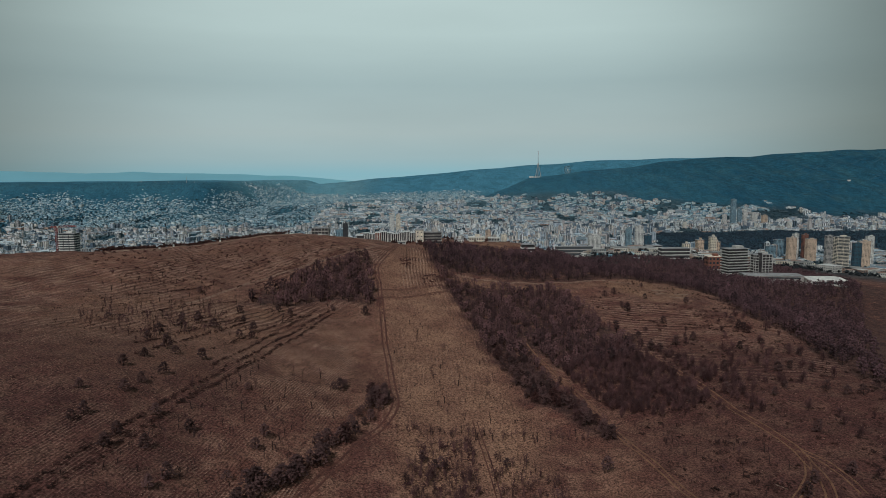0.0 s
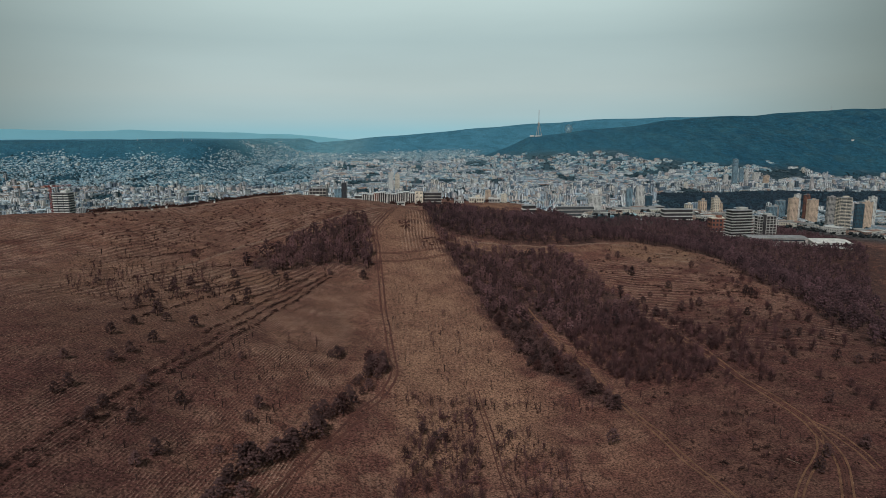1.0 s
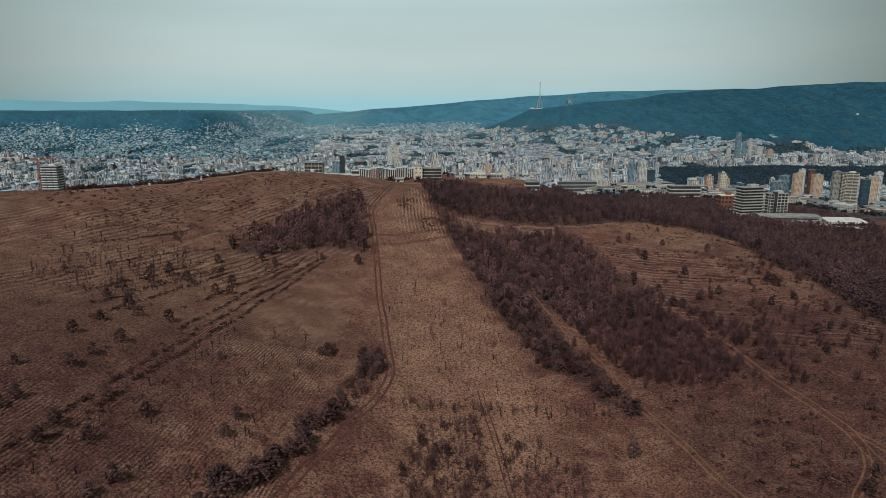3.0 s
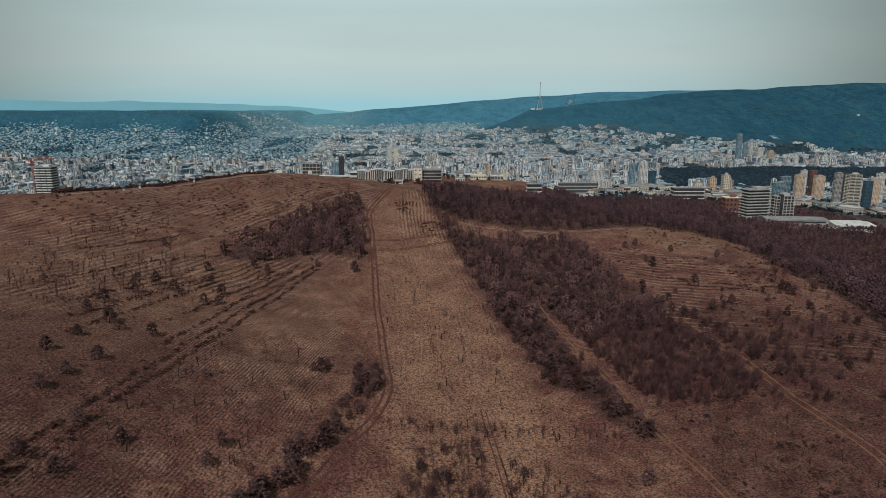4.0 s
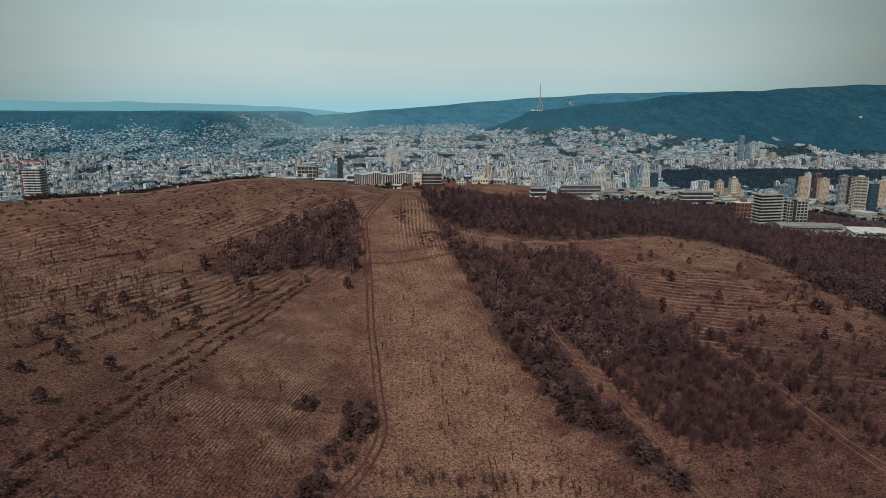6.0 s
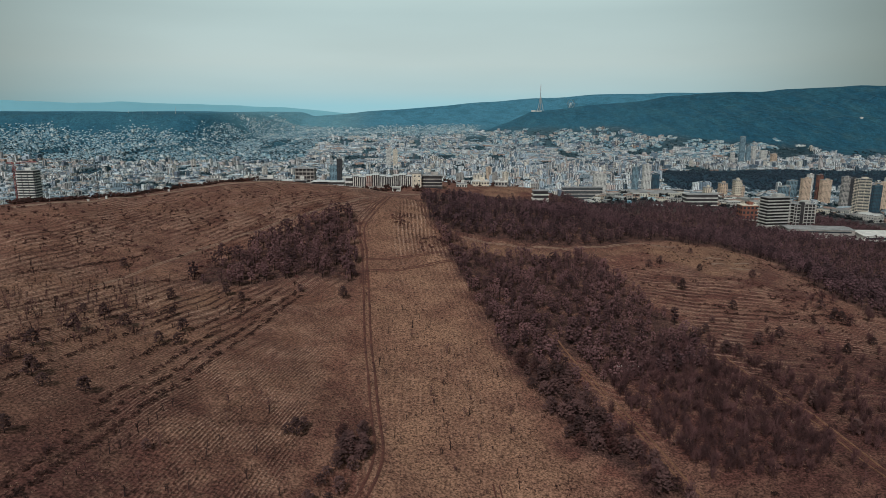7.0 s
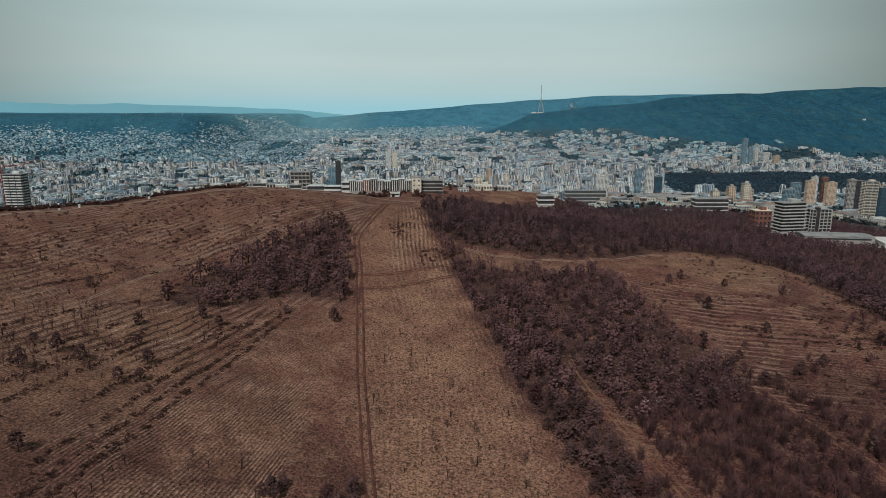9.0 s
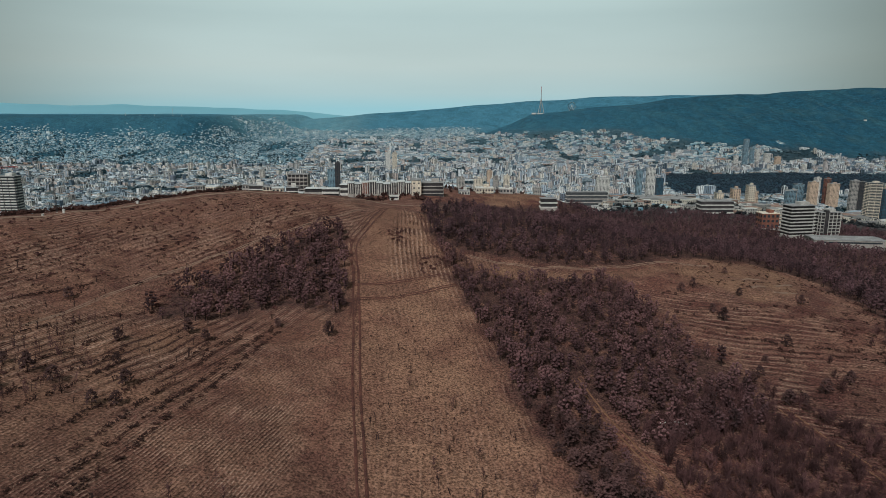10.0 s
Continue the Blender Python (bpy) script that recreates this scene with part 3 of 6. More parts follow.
    # coarse terrace lines: dark and pale bands by turns
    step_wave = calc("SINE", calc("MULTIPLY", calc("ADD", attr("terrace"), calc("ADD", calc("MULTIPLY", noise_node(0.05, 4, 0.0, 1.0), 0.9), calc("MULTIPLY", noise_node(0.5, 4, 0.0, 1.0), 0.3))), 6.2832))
    dark_band = calc("MULTIPLY", calc("MULTIPLY", calc("POWER", calc("MAXIMUM", step_wave, 0.0), 2.5), attr("terrace_amount")), noise_node(0.11, 6, 0.38, 0.56))
    pale_band = calc("MULTIPLY", calc("MULTIPLY", calc("POWER", calc("MAXIMUM", calc("MULTIPLY", step_wave, -1.0), 0.0), 2.5), attr("terrace_amount")), noise_node(0.09, 6, 0.40, 0.58))
    colour = mixed(calc("MULTIPLY", pale_band, 0.75), colour, (0.34, 0.212, 0.162))
    colour = mixed(calc("MULTIPLY", dark_band, 0.85), colour, (0.042, 0.0205, 0.0195))
    # woods on the far slopes: haze blue is mixed into their base colour
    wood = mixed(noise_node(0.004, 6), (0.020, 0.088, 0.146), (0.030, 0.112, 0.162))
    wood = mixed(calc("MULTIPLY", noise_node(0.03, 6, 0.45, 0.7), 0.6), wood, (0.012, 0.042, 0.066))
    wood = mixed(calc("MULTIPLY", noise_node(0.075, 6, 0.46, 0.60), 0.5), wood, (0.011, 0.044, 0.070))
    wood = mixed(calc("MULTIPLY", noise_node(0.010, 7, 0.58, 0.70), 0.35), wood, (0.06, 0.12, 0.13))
    wood = mixed(calc("MULTIPLY", attr("flat_wood"), 0.8), wood, mixed(noise_node(0.012, 6), (0.018, 0.030, 0.050), (0.040, 0.052, 0.072)))
    # city ground with haze blue in its base; the near yards stay neutral
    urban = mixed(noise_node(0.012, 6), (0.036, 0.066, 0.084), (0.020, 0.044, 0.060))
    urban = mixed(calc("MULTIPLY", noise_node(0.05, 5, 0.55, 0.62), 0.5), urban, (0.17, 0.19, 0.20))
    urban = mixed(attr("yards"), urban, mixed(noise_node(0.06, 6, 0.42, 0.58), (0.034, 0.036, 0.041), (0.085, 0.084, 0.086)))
    urban = mixed(attr("haze_tint"), urban, mixed(noise_node(0.01, 5), (0.080, 0.175, 0.225), (0.11, 0.21, 0.26)))
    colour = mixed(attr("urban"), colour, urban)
    wood = mixed(attr("haze_tint"), wood, mixed(noise_node(0.004, 6), (0.055, 0.180, 0.262), (0.072, 0.212, 0.300)))
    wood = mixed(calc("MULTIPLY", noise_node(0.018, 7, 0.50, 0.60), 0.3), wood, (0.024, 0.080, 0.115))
    # pale and dark slanting streaks paint the gullies' light and shade on the ridge
    gully_shading = calc("MULTIPLY", calc("SUBTRACT", 1.0, attr("haze_tint")), 0.3)
    slant = n.new("ShaderNodeMapping")
    slant.inputs["Rotation"].default_value, slant.inputs["Scale"].default_value = (0, 0, 0.75), (0.02, 0.004, 0.01)
    l.new(geo.outputs["Position"], slant.inputs[0])
    wood = mixed(calc("MULTIPLY", noise_node(1.0, 7, 0.50, 0.66, slant.outputs[0]), gully_shading), wood, (0.052, 0.132, 0.158))
    wood = mixed(calc("MULTIPLY", noise_node(1.7, 7, 0.52, 0.64, slant.outputs[0]), gully_shading), wood, (0.010, 0.046, 0.078))
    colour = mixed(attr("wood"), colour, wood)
    # pale cyan haze painted over the far plain
    colour = mixed(calc("MULTIPLY", attr("plain_haze"), 0.55), colour, mixed(noise_node(0.02, 6), (0.12, 0.27, 0.33), (0.20, 0.37, 0.42)))
    grain = n.new("ShaderNodeHueSaturation")
    value = n.new("ShaderNodeMapRange")
    value.inputs[3].default_value, value.inputs[4].default_value = 0.45, 1.5
    l.new(noise_node(1.9, 6, 0.36, 0.64), value.inputs[0])
    l.new(value.outputs[0], grain.inputs["Value"])
    l.new(colour, grain.inputs["Color"])
    l.new(grain.outputs[0], b.inputs["Base Color"])
    b.inputs["Roughness"].default_value = 0.95
    b.inputs["Specular IOR Level"].default_value = 0.1
    high = calc("ADD", calc("ADD", calc("MULTIPLY", band, -0.9), calc("MULTIPLY", dark_band, -1.2)), calc("ADD", calc("MULTIPLY", noise_node(1.1, 4, 0.2, 0.8), 0.6), calc("MULTIPLY", calc("MULTIPLY", noise_node(0.03, 6, 0.2, 0.8), 22.0), attr("wood"))))
    bump = n.new("ShaderNodeBump")
    bump.inputs["Strength"].default_value, bump.inputs["Distance"].default_value = 0.8, 0.5
    l.new(high, bump.inputs["Height"])
    l.new(bump.outputs[0], b.inputs["Normal"])
    return m


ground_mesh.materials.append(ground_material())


# ---- dirt tracks ----
def curve_points(points, step=1.5):
    """A smooth line through the points of the plan."""
    p = np.array(points, float)
    q = np.vstack([2 * p[0] - p[1], p, 2 * p[-1] - p[-2]])
    out = []
    for k in range(len(p) - 1):
        a, b, c, d = q[k : k + 4]
        for t in np.linspace(0, 1, max(2, int(np.hypot(*(c - b)) / step)), endpoint=False):
            out.append(0.5 * (2 * b + (c - a) * t + (2 * a - 5 * b + 4 * c - d) * t**2 + (3 * b - a - 3 * c + d) * t**3))
    return np.array(out + [p[-1]])


def ribbon(name, points, offset, width, mat, lift=0.10, seed=1):
    """A strip of bare soil with ragged sides, draped on the ground."""
    line = curve_points(points)
    r = np.random.RandomState(seed)
    way = np.gradient(line, axis=0)
    way /= np.hypot(way[:, 0], way[:, 1])[:, None] + 1e-9
    side = np.stack([way[:, 1], -way[:, 0]], 1)
    line = line + side * offset
    w = width * (0.8 + 0.4 * r.rand(len(line)))
    across = np.array([-0.5, -0.2, 0.2, 0.5])
    drop = np.array([-0.12, 0.0, 0.0, -0.12])
    xy = line[:, None, :] + side[:, None, :] * (across[None, :, None] * w[:, None, None])
    z = relief(xy[..., 0], xy[..., 1]) + lift + drop
    v = np.concatenate([xy, z[..., None]], -1).reshape(-1, 3)
    i = np.arange(len(v)).reshape(len(line), 4)
    f = np.stack([i[:-1, :-1], i[:-1, 1:], i[1:, 1:], i[1:, :-1]], -1).reshape(-1, 4)
    return mesh_from(name, v, f, [mat], flat=False)


def track(points, label, gauge=1.7, rut=0.62, mat=SOIL, seed=1):
    t = tagged(new("dirt_track"), label, "track", kind="structure")
    part("wheel_rut", ribbon("wheel_rut", points, -gauge / 2, rut, mat, 0.12, seed), t)
    part("wheel_rut", ribbon("wheel_rut", points, gauge / 2, rut, mat, 0.12, seed + 1), t)
    return t


PALE_CUTS = [[(127.5, 353.9), (133.0, 356.0), (138.6, 356.8)], [(134.2, 365.2), (139.8, 370.0), (145.4, 373.5)], [(121.0, 358.2), (124.6, 360.2), (128.2, 361.1)], [(123.7, 372.7), (128.0, 374.2), (132.3, 374.4)]]
MAIN_TRACK = [(-36.8, 131.8), (-33.2, 142.2), (-31, 150), (-28.2, 161.1), (-24.5, 171), (-20.5, 184.3), (-17.6, 192.6), (-14.8, 203), (-14.4, 213.5), (-16.6, 228.2), (-19.3, 247.2), (-22.5, 270), (-25.6, 297.9), (-28.1, 319), (-31, 342.5), (-34, 367.4), (-30.1, 397.5), (-26.3, 427.7)]
track(MAIN_TRACK, "two red soil wheel ruts through dry grass", 1.9, 0.75, SOIL, 3)
track([(-28.1, 309.3), (-30.5, 342.6), (-34.5, 356.5), (-37, 375.8), (-32.1, 403.2), (-25.3, 433.2)], "faint second pair of wheel ruts in grass", 1.6, 0.5, SOIL, 31)
track([(9.8, 340.3), (2.5, 370.6), (-3.7, 382.3), (-6.9, 405.9), (-11.1, 431.4), (-15.1, 456.9)], "worn double track along the edge of the wood", 1.6, 0.5, SOIL, 41)
TAN_TRACK = [(37, 284.2), (41.1, 266.2), (45.7, 248), (48.8, 236.5), (53.5, 212.6), (57.8, 188.8), (61, 177.6), (63.3, 164.4), (66.5, 150.5), (71, 128)]
track(TAN_TRACK, "tan track along the edge of a pine plantation", 1.6, 0.6, SOIL_TAN, 7)
SLOPE_TRACK = [(88.1, 269.2), (90, 256.4), (94.5, 236), (96.2, 226), (98, 205.3), (100.2, 191.4), (102, 180), (101.2, 171.6), (100.2, 164), (98.3, 156.5), (95.4, 150), (90, 140)]
track(SLOPE_TRACK, "tan soil wheel ruts down a bare slope", 2.3, 0.55, SOIL_TAN, 9)
track(SLOPE_TRACK, "worn inner ruts of a tan soil track", 0.9, 0.35, SOIL, 10)
BRANCHES = [[(102, 179), (103.6, 175.3), (105.2, 171.1), (105.6, 163.5), (104.5, 152)], [(101, 171), (97, 163.1), (92, 157.4), (89.2, 154.6), (83.9, 147.8), (79, 141)]]
track(BRANCHES[0], "short branch of tan soil wheel ruts", 1.7, 0.5, SOIL_TAN, 11)
track(BRANCHES[1], "forked branch of tan soil wheel ruts", 1.5, 0.5, SOIL_TAN, 12)
track([(-108.4, 274.7), (-101, 299), (-90.5, 326.3), (-73, 353.5), (-57, 378), (-47, 394), (-36, 414)], "faint pale terrace path above a pine grove", 1.0, 0.45, SOIL_PALE, 14)
track([(-31.1, 318.6), (-15.9, 326.1), (-4.6, 334.1), (5.7, 341.1)], "worn cross path over the cleared strip", 1.2, 0.6, SOIL, 13)
track([(-31, 331), (-12.8, 340.2), (2.6, 349.9)], "second worn cross path over the strip", 1.2, 0.6, SOIL, 15)
track([(11.8, 205.7), (13.4, 186), (14.6, 172.8), (16.0, 155), (18, 138)], "narrow wheel ruts between brown saplings", 1.4, 0.4, SOIL, 17)
track([(11.8, 371.7), (30.6, 369), (53.6, 372.2), (76.7, 378.4), (95.9, 389), (117, 389.6)], "pale dusty path through a gap in the wood", 1.4, 0.5, SOIL_PALE, 19)
track([(141.9, 360.5), (132.9, 343.2), (136.6, 323.3), (146.3, 305.8), (160.6, 293.2)], "faint terrace path round a bare knoll", 1.6, 0.6, SOIL, 21)
for k, line in enumerate(PALE_CUTS):
    tagged(new("quarry_cut", ribbon("quarry_cut", line, 0, 1.6, SOIL_PALE, 0.2, 90 + k)), "pale bare earth cut on the knoll", "bare earth", kind="structure")
part_of = tagged(new("dirt_road", ribbon("dirt_road", [(-174.1, 343.2), (-161.2, 365.7), (-146.4, 376.9), (-135.2, 387.6), (-116.6, 404.5), (-95.4, 415.4), (-71.9, 425.9), (-49.1, 439), (-27.3, 453.7), (-9, 462.7), (12.8, 463.8), (37.9, 463)], 0, 3.2, SOIL_PALE, 0.25, 23)), "pale dusty road along the hill's crest", "dirt road", kind="structure")


# ---- plants ----
def tube(points, radii, sides=5):
    """Vertices and triangles of a tapered stem through the points."""
    v, f = [], []
    for k, (p, r) in enumerate(zip(points, radii)):
        for s in range(sides):
            a = 6.2832 * s / sides
            v.append((p[0] + r * math.cos(a), p[1] + r * math.sin(a), p[2] + 0.15 * r * math.sin(a)))
        if k:
            o, q = (k - 1) * sides, k * sides
            for s in range(sides):
                t = (s + 1) % sides
                f += [(o + s, o + t, q + t), (o + s, q + t, q + s)]
    return np.array(v), np.array(f)


def joined(pieces):
    vs, fs, n = [], [], 0
    for v, f in pieces:
        vs.append(v)
        fs.append(f + n)
        n += len(v)
    return np.vstack(vs), np.vstack(fs)


OCTA_V = np.array([(1, 0, 0), (0, 1, 0), (-1, 0, 0), (0, -1, 0), (0, 0, 1), (0, 0, -1)], float)
OCTA_F = np.array([(0, 1, 4), (1, 2, 4), (2, 3, 4), (3, 0, 4), (1, 0, 5), (2, 1, 5), (3, 2, 5), (0, 3, 5)])


def clump(r, centre, size, spikes, flatness=0.7):
    """A ragged tuft of needles or leaves: a small uneven core with blades that stand out of it."""
    turn = r.uniform(0, 6.28)
    c, s = math.cos(turn), math.sin(turn)
    core = OCTA_V * r.uniform(0.45, 0.85, (6, 1)) * size * np.array([1, 1, flatness])
    core = np.stack([core[:, 0] * c - core[:, 1] * s, core[:, 0] * s + core[:, 1] * c, core[:, 2]], 1) + centre
    d = r.normal(size=(spikes, 3))
    d[:, 2] = d[:, 2] * 0.7 + 0.25
    d /= np.linalg.norm(d, axis=1)[:, None]
    side = np.cross(d, r.normal(size=(spikes, 3)))
    side /= np.linalg.norm(side, axis=1)[:, None] + 1e-9
    tip = centre + d * size * r.uniform(0.85, 1.35, (spikes, 1))
    a, b = centre + side * size * 0.30, centre - side * size * 0.30
    v = np.vstack([core, np.stack([a, b, tip], 1).reshape(-1, 3)])
    f = np.vstack([OCTA_F, 6 + np.arange(spikes * 3).reshape(-1, 3)])
    return v, f


def pine_shape(seed, tall=5.5, clumps=34, spikes=9, spread=0.34, bare=0.28, puff=1.0):
    """A hill pine: bent trunk, rising limbs, and an open uneven crown."""
    r = np.random.RandomState(seed)
    lean = r.normal(0, 0.05, 2)
    spine = [np.array([lean[0] * h * tall + 0.1 * math.sin(h * 5 + seed), lean[1] * h * tall, h * tall]) for h in (0, 0.25, 0.5, 0.75, 0.97)]
    trunk = tube(spine, [0.024 * tall, 0.019 * tall, 0.014 * tall, 0.009 * tall, 0.003 * tall], 6)
    limbs, crown = [], []
    for k in range(clumps):
        h = bare + (1 - bare) * (k + r.uniform(0, 1)) / clumps
        a = k * 2.4 + r.uniform(-0.5, 0.5)
        profile = math.sin(min(1.0, (1.03 - h) / (1.03 - bare) * 1.05) ** 0.75 * 1.75) * 0.98
        reach = spread * tall * max(0.12, profile) * r.uniform(0.45, 1.05)
        j = min(3, int(h * 4))
        base = spine[j] + (spine[j + 1] - spine[j]) * (h * 4 - j)
        c = base + np.array([math.cos(a) * reach, math.sin(a) * reach, r.uniform(-0.02, 0.05) * tall])
        crown.append(clump(r, c, tall * r.uniform(0.075, 0.125) * puff, spikes))
        if k % 3 == 0:
            limbs.append(tube([base - np.array([0, 0, 0.05 * tall]), (base + c) / 2 + np.array([0, 0, -0.02 * tall]), c], [0.008 * tall, 0.005 * tall, 0.002 * tall], 3))
    return trunk, limbs, joined(crown)


def bare_shape(seed, tall=3.2, twigs=22, stems=1):
    """A leafless sapling: thin stems that fork into fine twigs."""
    r = np.random.RandomState(seed)
    pieces = []
    for s in range(stems):
        foot = r.normal(0, 0.25 if stems > 1 else 0, 2)
        lean = r.normal(0, 0.12, 2)
        top = tall * r.uniform(0.75, 1.0)
        spine = [np.array([foot[0] + lean[0] * h * top, foot[1] + lean[1] * h * top, h * top]) for h in (0, 0.4, 0.75, 1)]
        pieces.append(tube(spine, [0.055 * top / 3, 0.04 * top / 3, 0.025 * top / 3, 0.008], 3))
        for k in range(twigs // stems):
            h = r.uniform(0.3, 0.95)
            a, up = r.uniform(0, 6.28), r.uniform(0.5, 1.2)
            base = np.array([foot[0] + lean[0] * h * top, foot[1] + lean[1] * h * top, h * top])
            ln = tall * r.uniform(0.12, 0.30) * (1.15 - h * 0.6)
            tip = base + np.array([math.cos(a), math.sin(a), up]) * ln
            pieces.append(tube([base, tip], [0.045, 0.02], 3))
    return joined(pieces)


def shrub_shape(seed, wide=1.0, clumps=9, spikes=7):
    r = np.random.RandomState(seed)
    out = []
    for k in range(clumps):
        a, d = r.uniform(0, 6.28), wide * math.sqrt(r.uniform(0, 1)) * 0.75
        out.append(clump(r, np.array([math.cos(a) * d, math.sin(a) * d, wide * r.uniform(0.15, 0.62)]), wide * r.uniform(0.24, 0.42), spikes))
    return joined(out)


def tuft_shape(seed, blades=8):
    r = np.random.RandomState(seed)
    v, f = [], []
    for k in range(blades):
        a, d = r.uniform(0, 6.28), r.uniform(0, 0.25)
        p = np.array([math.cos(a) * d, math.sin(a) * d, 0])
        side = np.array([-math.sin(a * 3), math.cos(a * 3), 0]) * 0.09
        v += [p - side, p + side, p + np.array([math.cos(a) * 0.3, math.sin(a) * 0.3, r.uniform(0.3, 0.6)])]
        f.append((3 * k, 3 * k + 1, 3 * k + 2))
    return np.array(v), np.array(f)


def scattered(name, shapes, places, mats, label, category, flat=True, sink=0.05):
    """ONE object: copies of the shapes, turned and scaled, at places (x, y, scale). Shapes: vertices, triangles, material index."""
    r = np.random.RandomState(len(places) + 11)
    places = np.asarray(places, float)
    z = relief(places[:, 0], places[:, 1])
    vs, fs, ms, ts, n = [], [], [], [], 0
    pick = r.randint(0, len(shapes), len(places))
    turn = r.uniform(0, 6.2832, len(places))
    for k, (v, f, mi) in enumerate(shapes):
        sel = np.where(pick == k)[0]
        if not len(sel):
            continue
        c, s = np.cos(turn[sel])[:, None], np.sin(turn[sel])[:, None]
        sc = places[sel, 2][:, None]
        sw = sc * r.uniform(0.85, 1.15, (len(sel), 1))
        x = (v[:, 0] * c - v[:, 1] * s) * sw + places[sel, 0][:, None]
        y = (v[:, 0] * s + v[:, 1] * c) * sw + places[sel, 1][:, None]
        zz = v[:, 2] * sc + z[sel][:, None] - sink
        vs.append(np.stack([x, y, zz], -1).reshape(-1, 3))
        fs.append((f[None] + (n + len(v) * np.arange(len(sel)))[:, None, None]).reshape(-1, 3))
        ms.append(np.tile(mi, len(sel)))
        ts.append(np.repeat(r.rand(len(sel)), len(v)))
        n += len(v) * len(sel)
    me = mesh_from(name, np.vstack(vs), np.vstack(fs), mats, np.concatenate(ms), flat=flat)
    me.attributes.new("tone", "FLOAT", "POINT").data.foreach_set("value", np.concatenate(ts).astype(np.float32))
    return tagged(new(name, me), label, category, kind="stuff")


def spread(corners, step, jitter=0.42, keep=1.0, seed=1):
    """Uneven grid of places inside a polygon of the plan."""
    r = np.random.RandomState(seed)
    p = np.array(corners, float)
    xs, ys = np.arange(p[:, 0].min(), p[:, 0].max(), step), np.arange(p[:, 1].min(), p[:, 1].max(), step)
    x, y = np.meshgrid(xs, ys)
    x = x.ravel() + r.uniform(-jitter, jitter, x.size) * step
    y = y.ravel() + r.uniform(-jitter, jitter, y.size) * step
    ok = inside(x, y, corners) & (r.rand(x.size) < keep)
    return np.stack([x[ok], y[ok]], 1)


def near_line(xy, points, gap):
    line = curve_points(points, 2.0)
    return (np.hypot(xy[:, None, 0] - line[None, :, 0], xy[:, None, 1] - line[None, :, 1]).min(1)) < gap


# pine things, each with a trunk, limbs and a crown of its own
PINES = []
for k, (tall, spread_of, bare_of) in enumerate(((5.0, 0.40, 0.18), (5.6, 0.36, 0.24), (4.3, 0.46, 0.16), (5.2, 0.42, 0.26), (5.9, 0.34, 0.2), (4.6, 0.48, 0.22))):
    t, lm, cr = pine_shape(100 + k, tall, 46, 8, spread_of, bare_of, 1.2)
    PINES.append((mesh_from("trunk", *t, [BARK], flat=False), mesh_from("limbs", *joined(lm), [BARK], flat=False), mesh_from("crown", *cr, [NEEDLES]), mesh_from("crown", *cr, [RUST])))


def pine_tree(x, y, size, kind, label, group, withered=False):
    t = thing("pine_tree", x, y, height(x, y) - 0.06, label, "tree", group, turn=(x * 7.3 + y * 3.1) % 6.28)
    t.scale = (size, size, size)
    trunk_me, limb_me, crown_me, rust_me = PINES[kind % len(PINES)]
    part("limb", limb_me, part("trunk", trunk_me, t))
    part("crown", rust_me if withered else crown_me, t, "sparse withered red-brown crown" if withered else "dark needle crown")
    return t


LONE_A = [(-119.6, 234.7), (-90.4, 197.5), (-88.4, 209.6), (-80.3, 187.4), (-82.3, 177.4), (-91.4, 186.3), (-92.6, 164.3), (-83.4, 169.3), (-85.6, 153.4), (-86.7, 149.4), (-63.2, 160.5), (-45.9, 167.8), (-46.9, 160.7), (-49.1, 144.6), (-59.3, 137.5), (-61.4, 132.5), (-44, 143.7), (-95.2, 239.2), (-97.3, 225.3), (-97.3, 215.3), (-93.2, 250.8), (-31.8, 215.4), (-32.8, 212.2), (-72.6, 252.6), (-79.3, 262.6), (-33.2, 293.3), (-48.3, 296.5), (-58.1, 194), (-75.6, 142.4), (-75.5, 148.4), (-72.3, 162.4)]
LONE_B = [(95, 331.4), (96, 324.9), (95.6, 294.7), (107, 304.3), (94.3, 270.2), (90.2, 271.3), (140, 305.6), (138.7, 294.6), (140.7, 293.6), (126.6, 267.5), (102.5, 275.3), (101.5, 222.2), (131.8, 342), (120, 379.5), (97.4, 356.6), (91.1, 352.1), (113, 350.3), (109.9, 244.2), (98.7, 236), (156.8, 304), (111.7, 279.5), (82.1, 277.9), (86.2, 282.1)]
LONE_C = [(134.6, 219.2), (138.5, 213.8), (112.8, 187), (107.6, 161.6), (121.5, 221.6), (115.4, 216.5), (143.8, 213.4), (152.1, 218.8), (133.1, 240.6), (140.3, 237.4), (139.1, 274), (90.2, 270.2), (89.3, 285.2), (146.9, 259), (128, 238.6), (-83.8, 274.3), (-64.3, 282.3), (-70, 285.2), (-86.4, 248.5), (-74.6, 241.5), (-70.6, 243.8), (-84.4, 206.6), (-76.3, 207.9), (-34.9, 212.2), (-68.4, 146.4), (-100.6, 254), (-108.9, 297.4), (-1.2, 172.0), (0.6, 173.4), (-4.3, 175.1), (19.1, 175.8), (46.7, 172.9), (96.6, 159.4), (91.6, 154.3)]
rng = np.random.RandomState(5)
for group_of, places in (("lone pines on the slope", LONE_A), ("lone pines round the knoll", LONE_B), ("lone pines in the dry grass", LONE_C)):
    for k, (x, y) in enumerate(places):
        size = rng.uniform(0.55, 0.85)
        pine_tree(x, y, size, rng.randint(6), "small dark pine alone in dry grass" if size < 0.68 else "broad dark pine alone in dry grass", group_of)

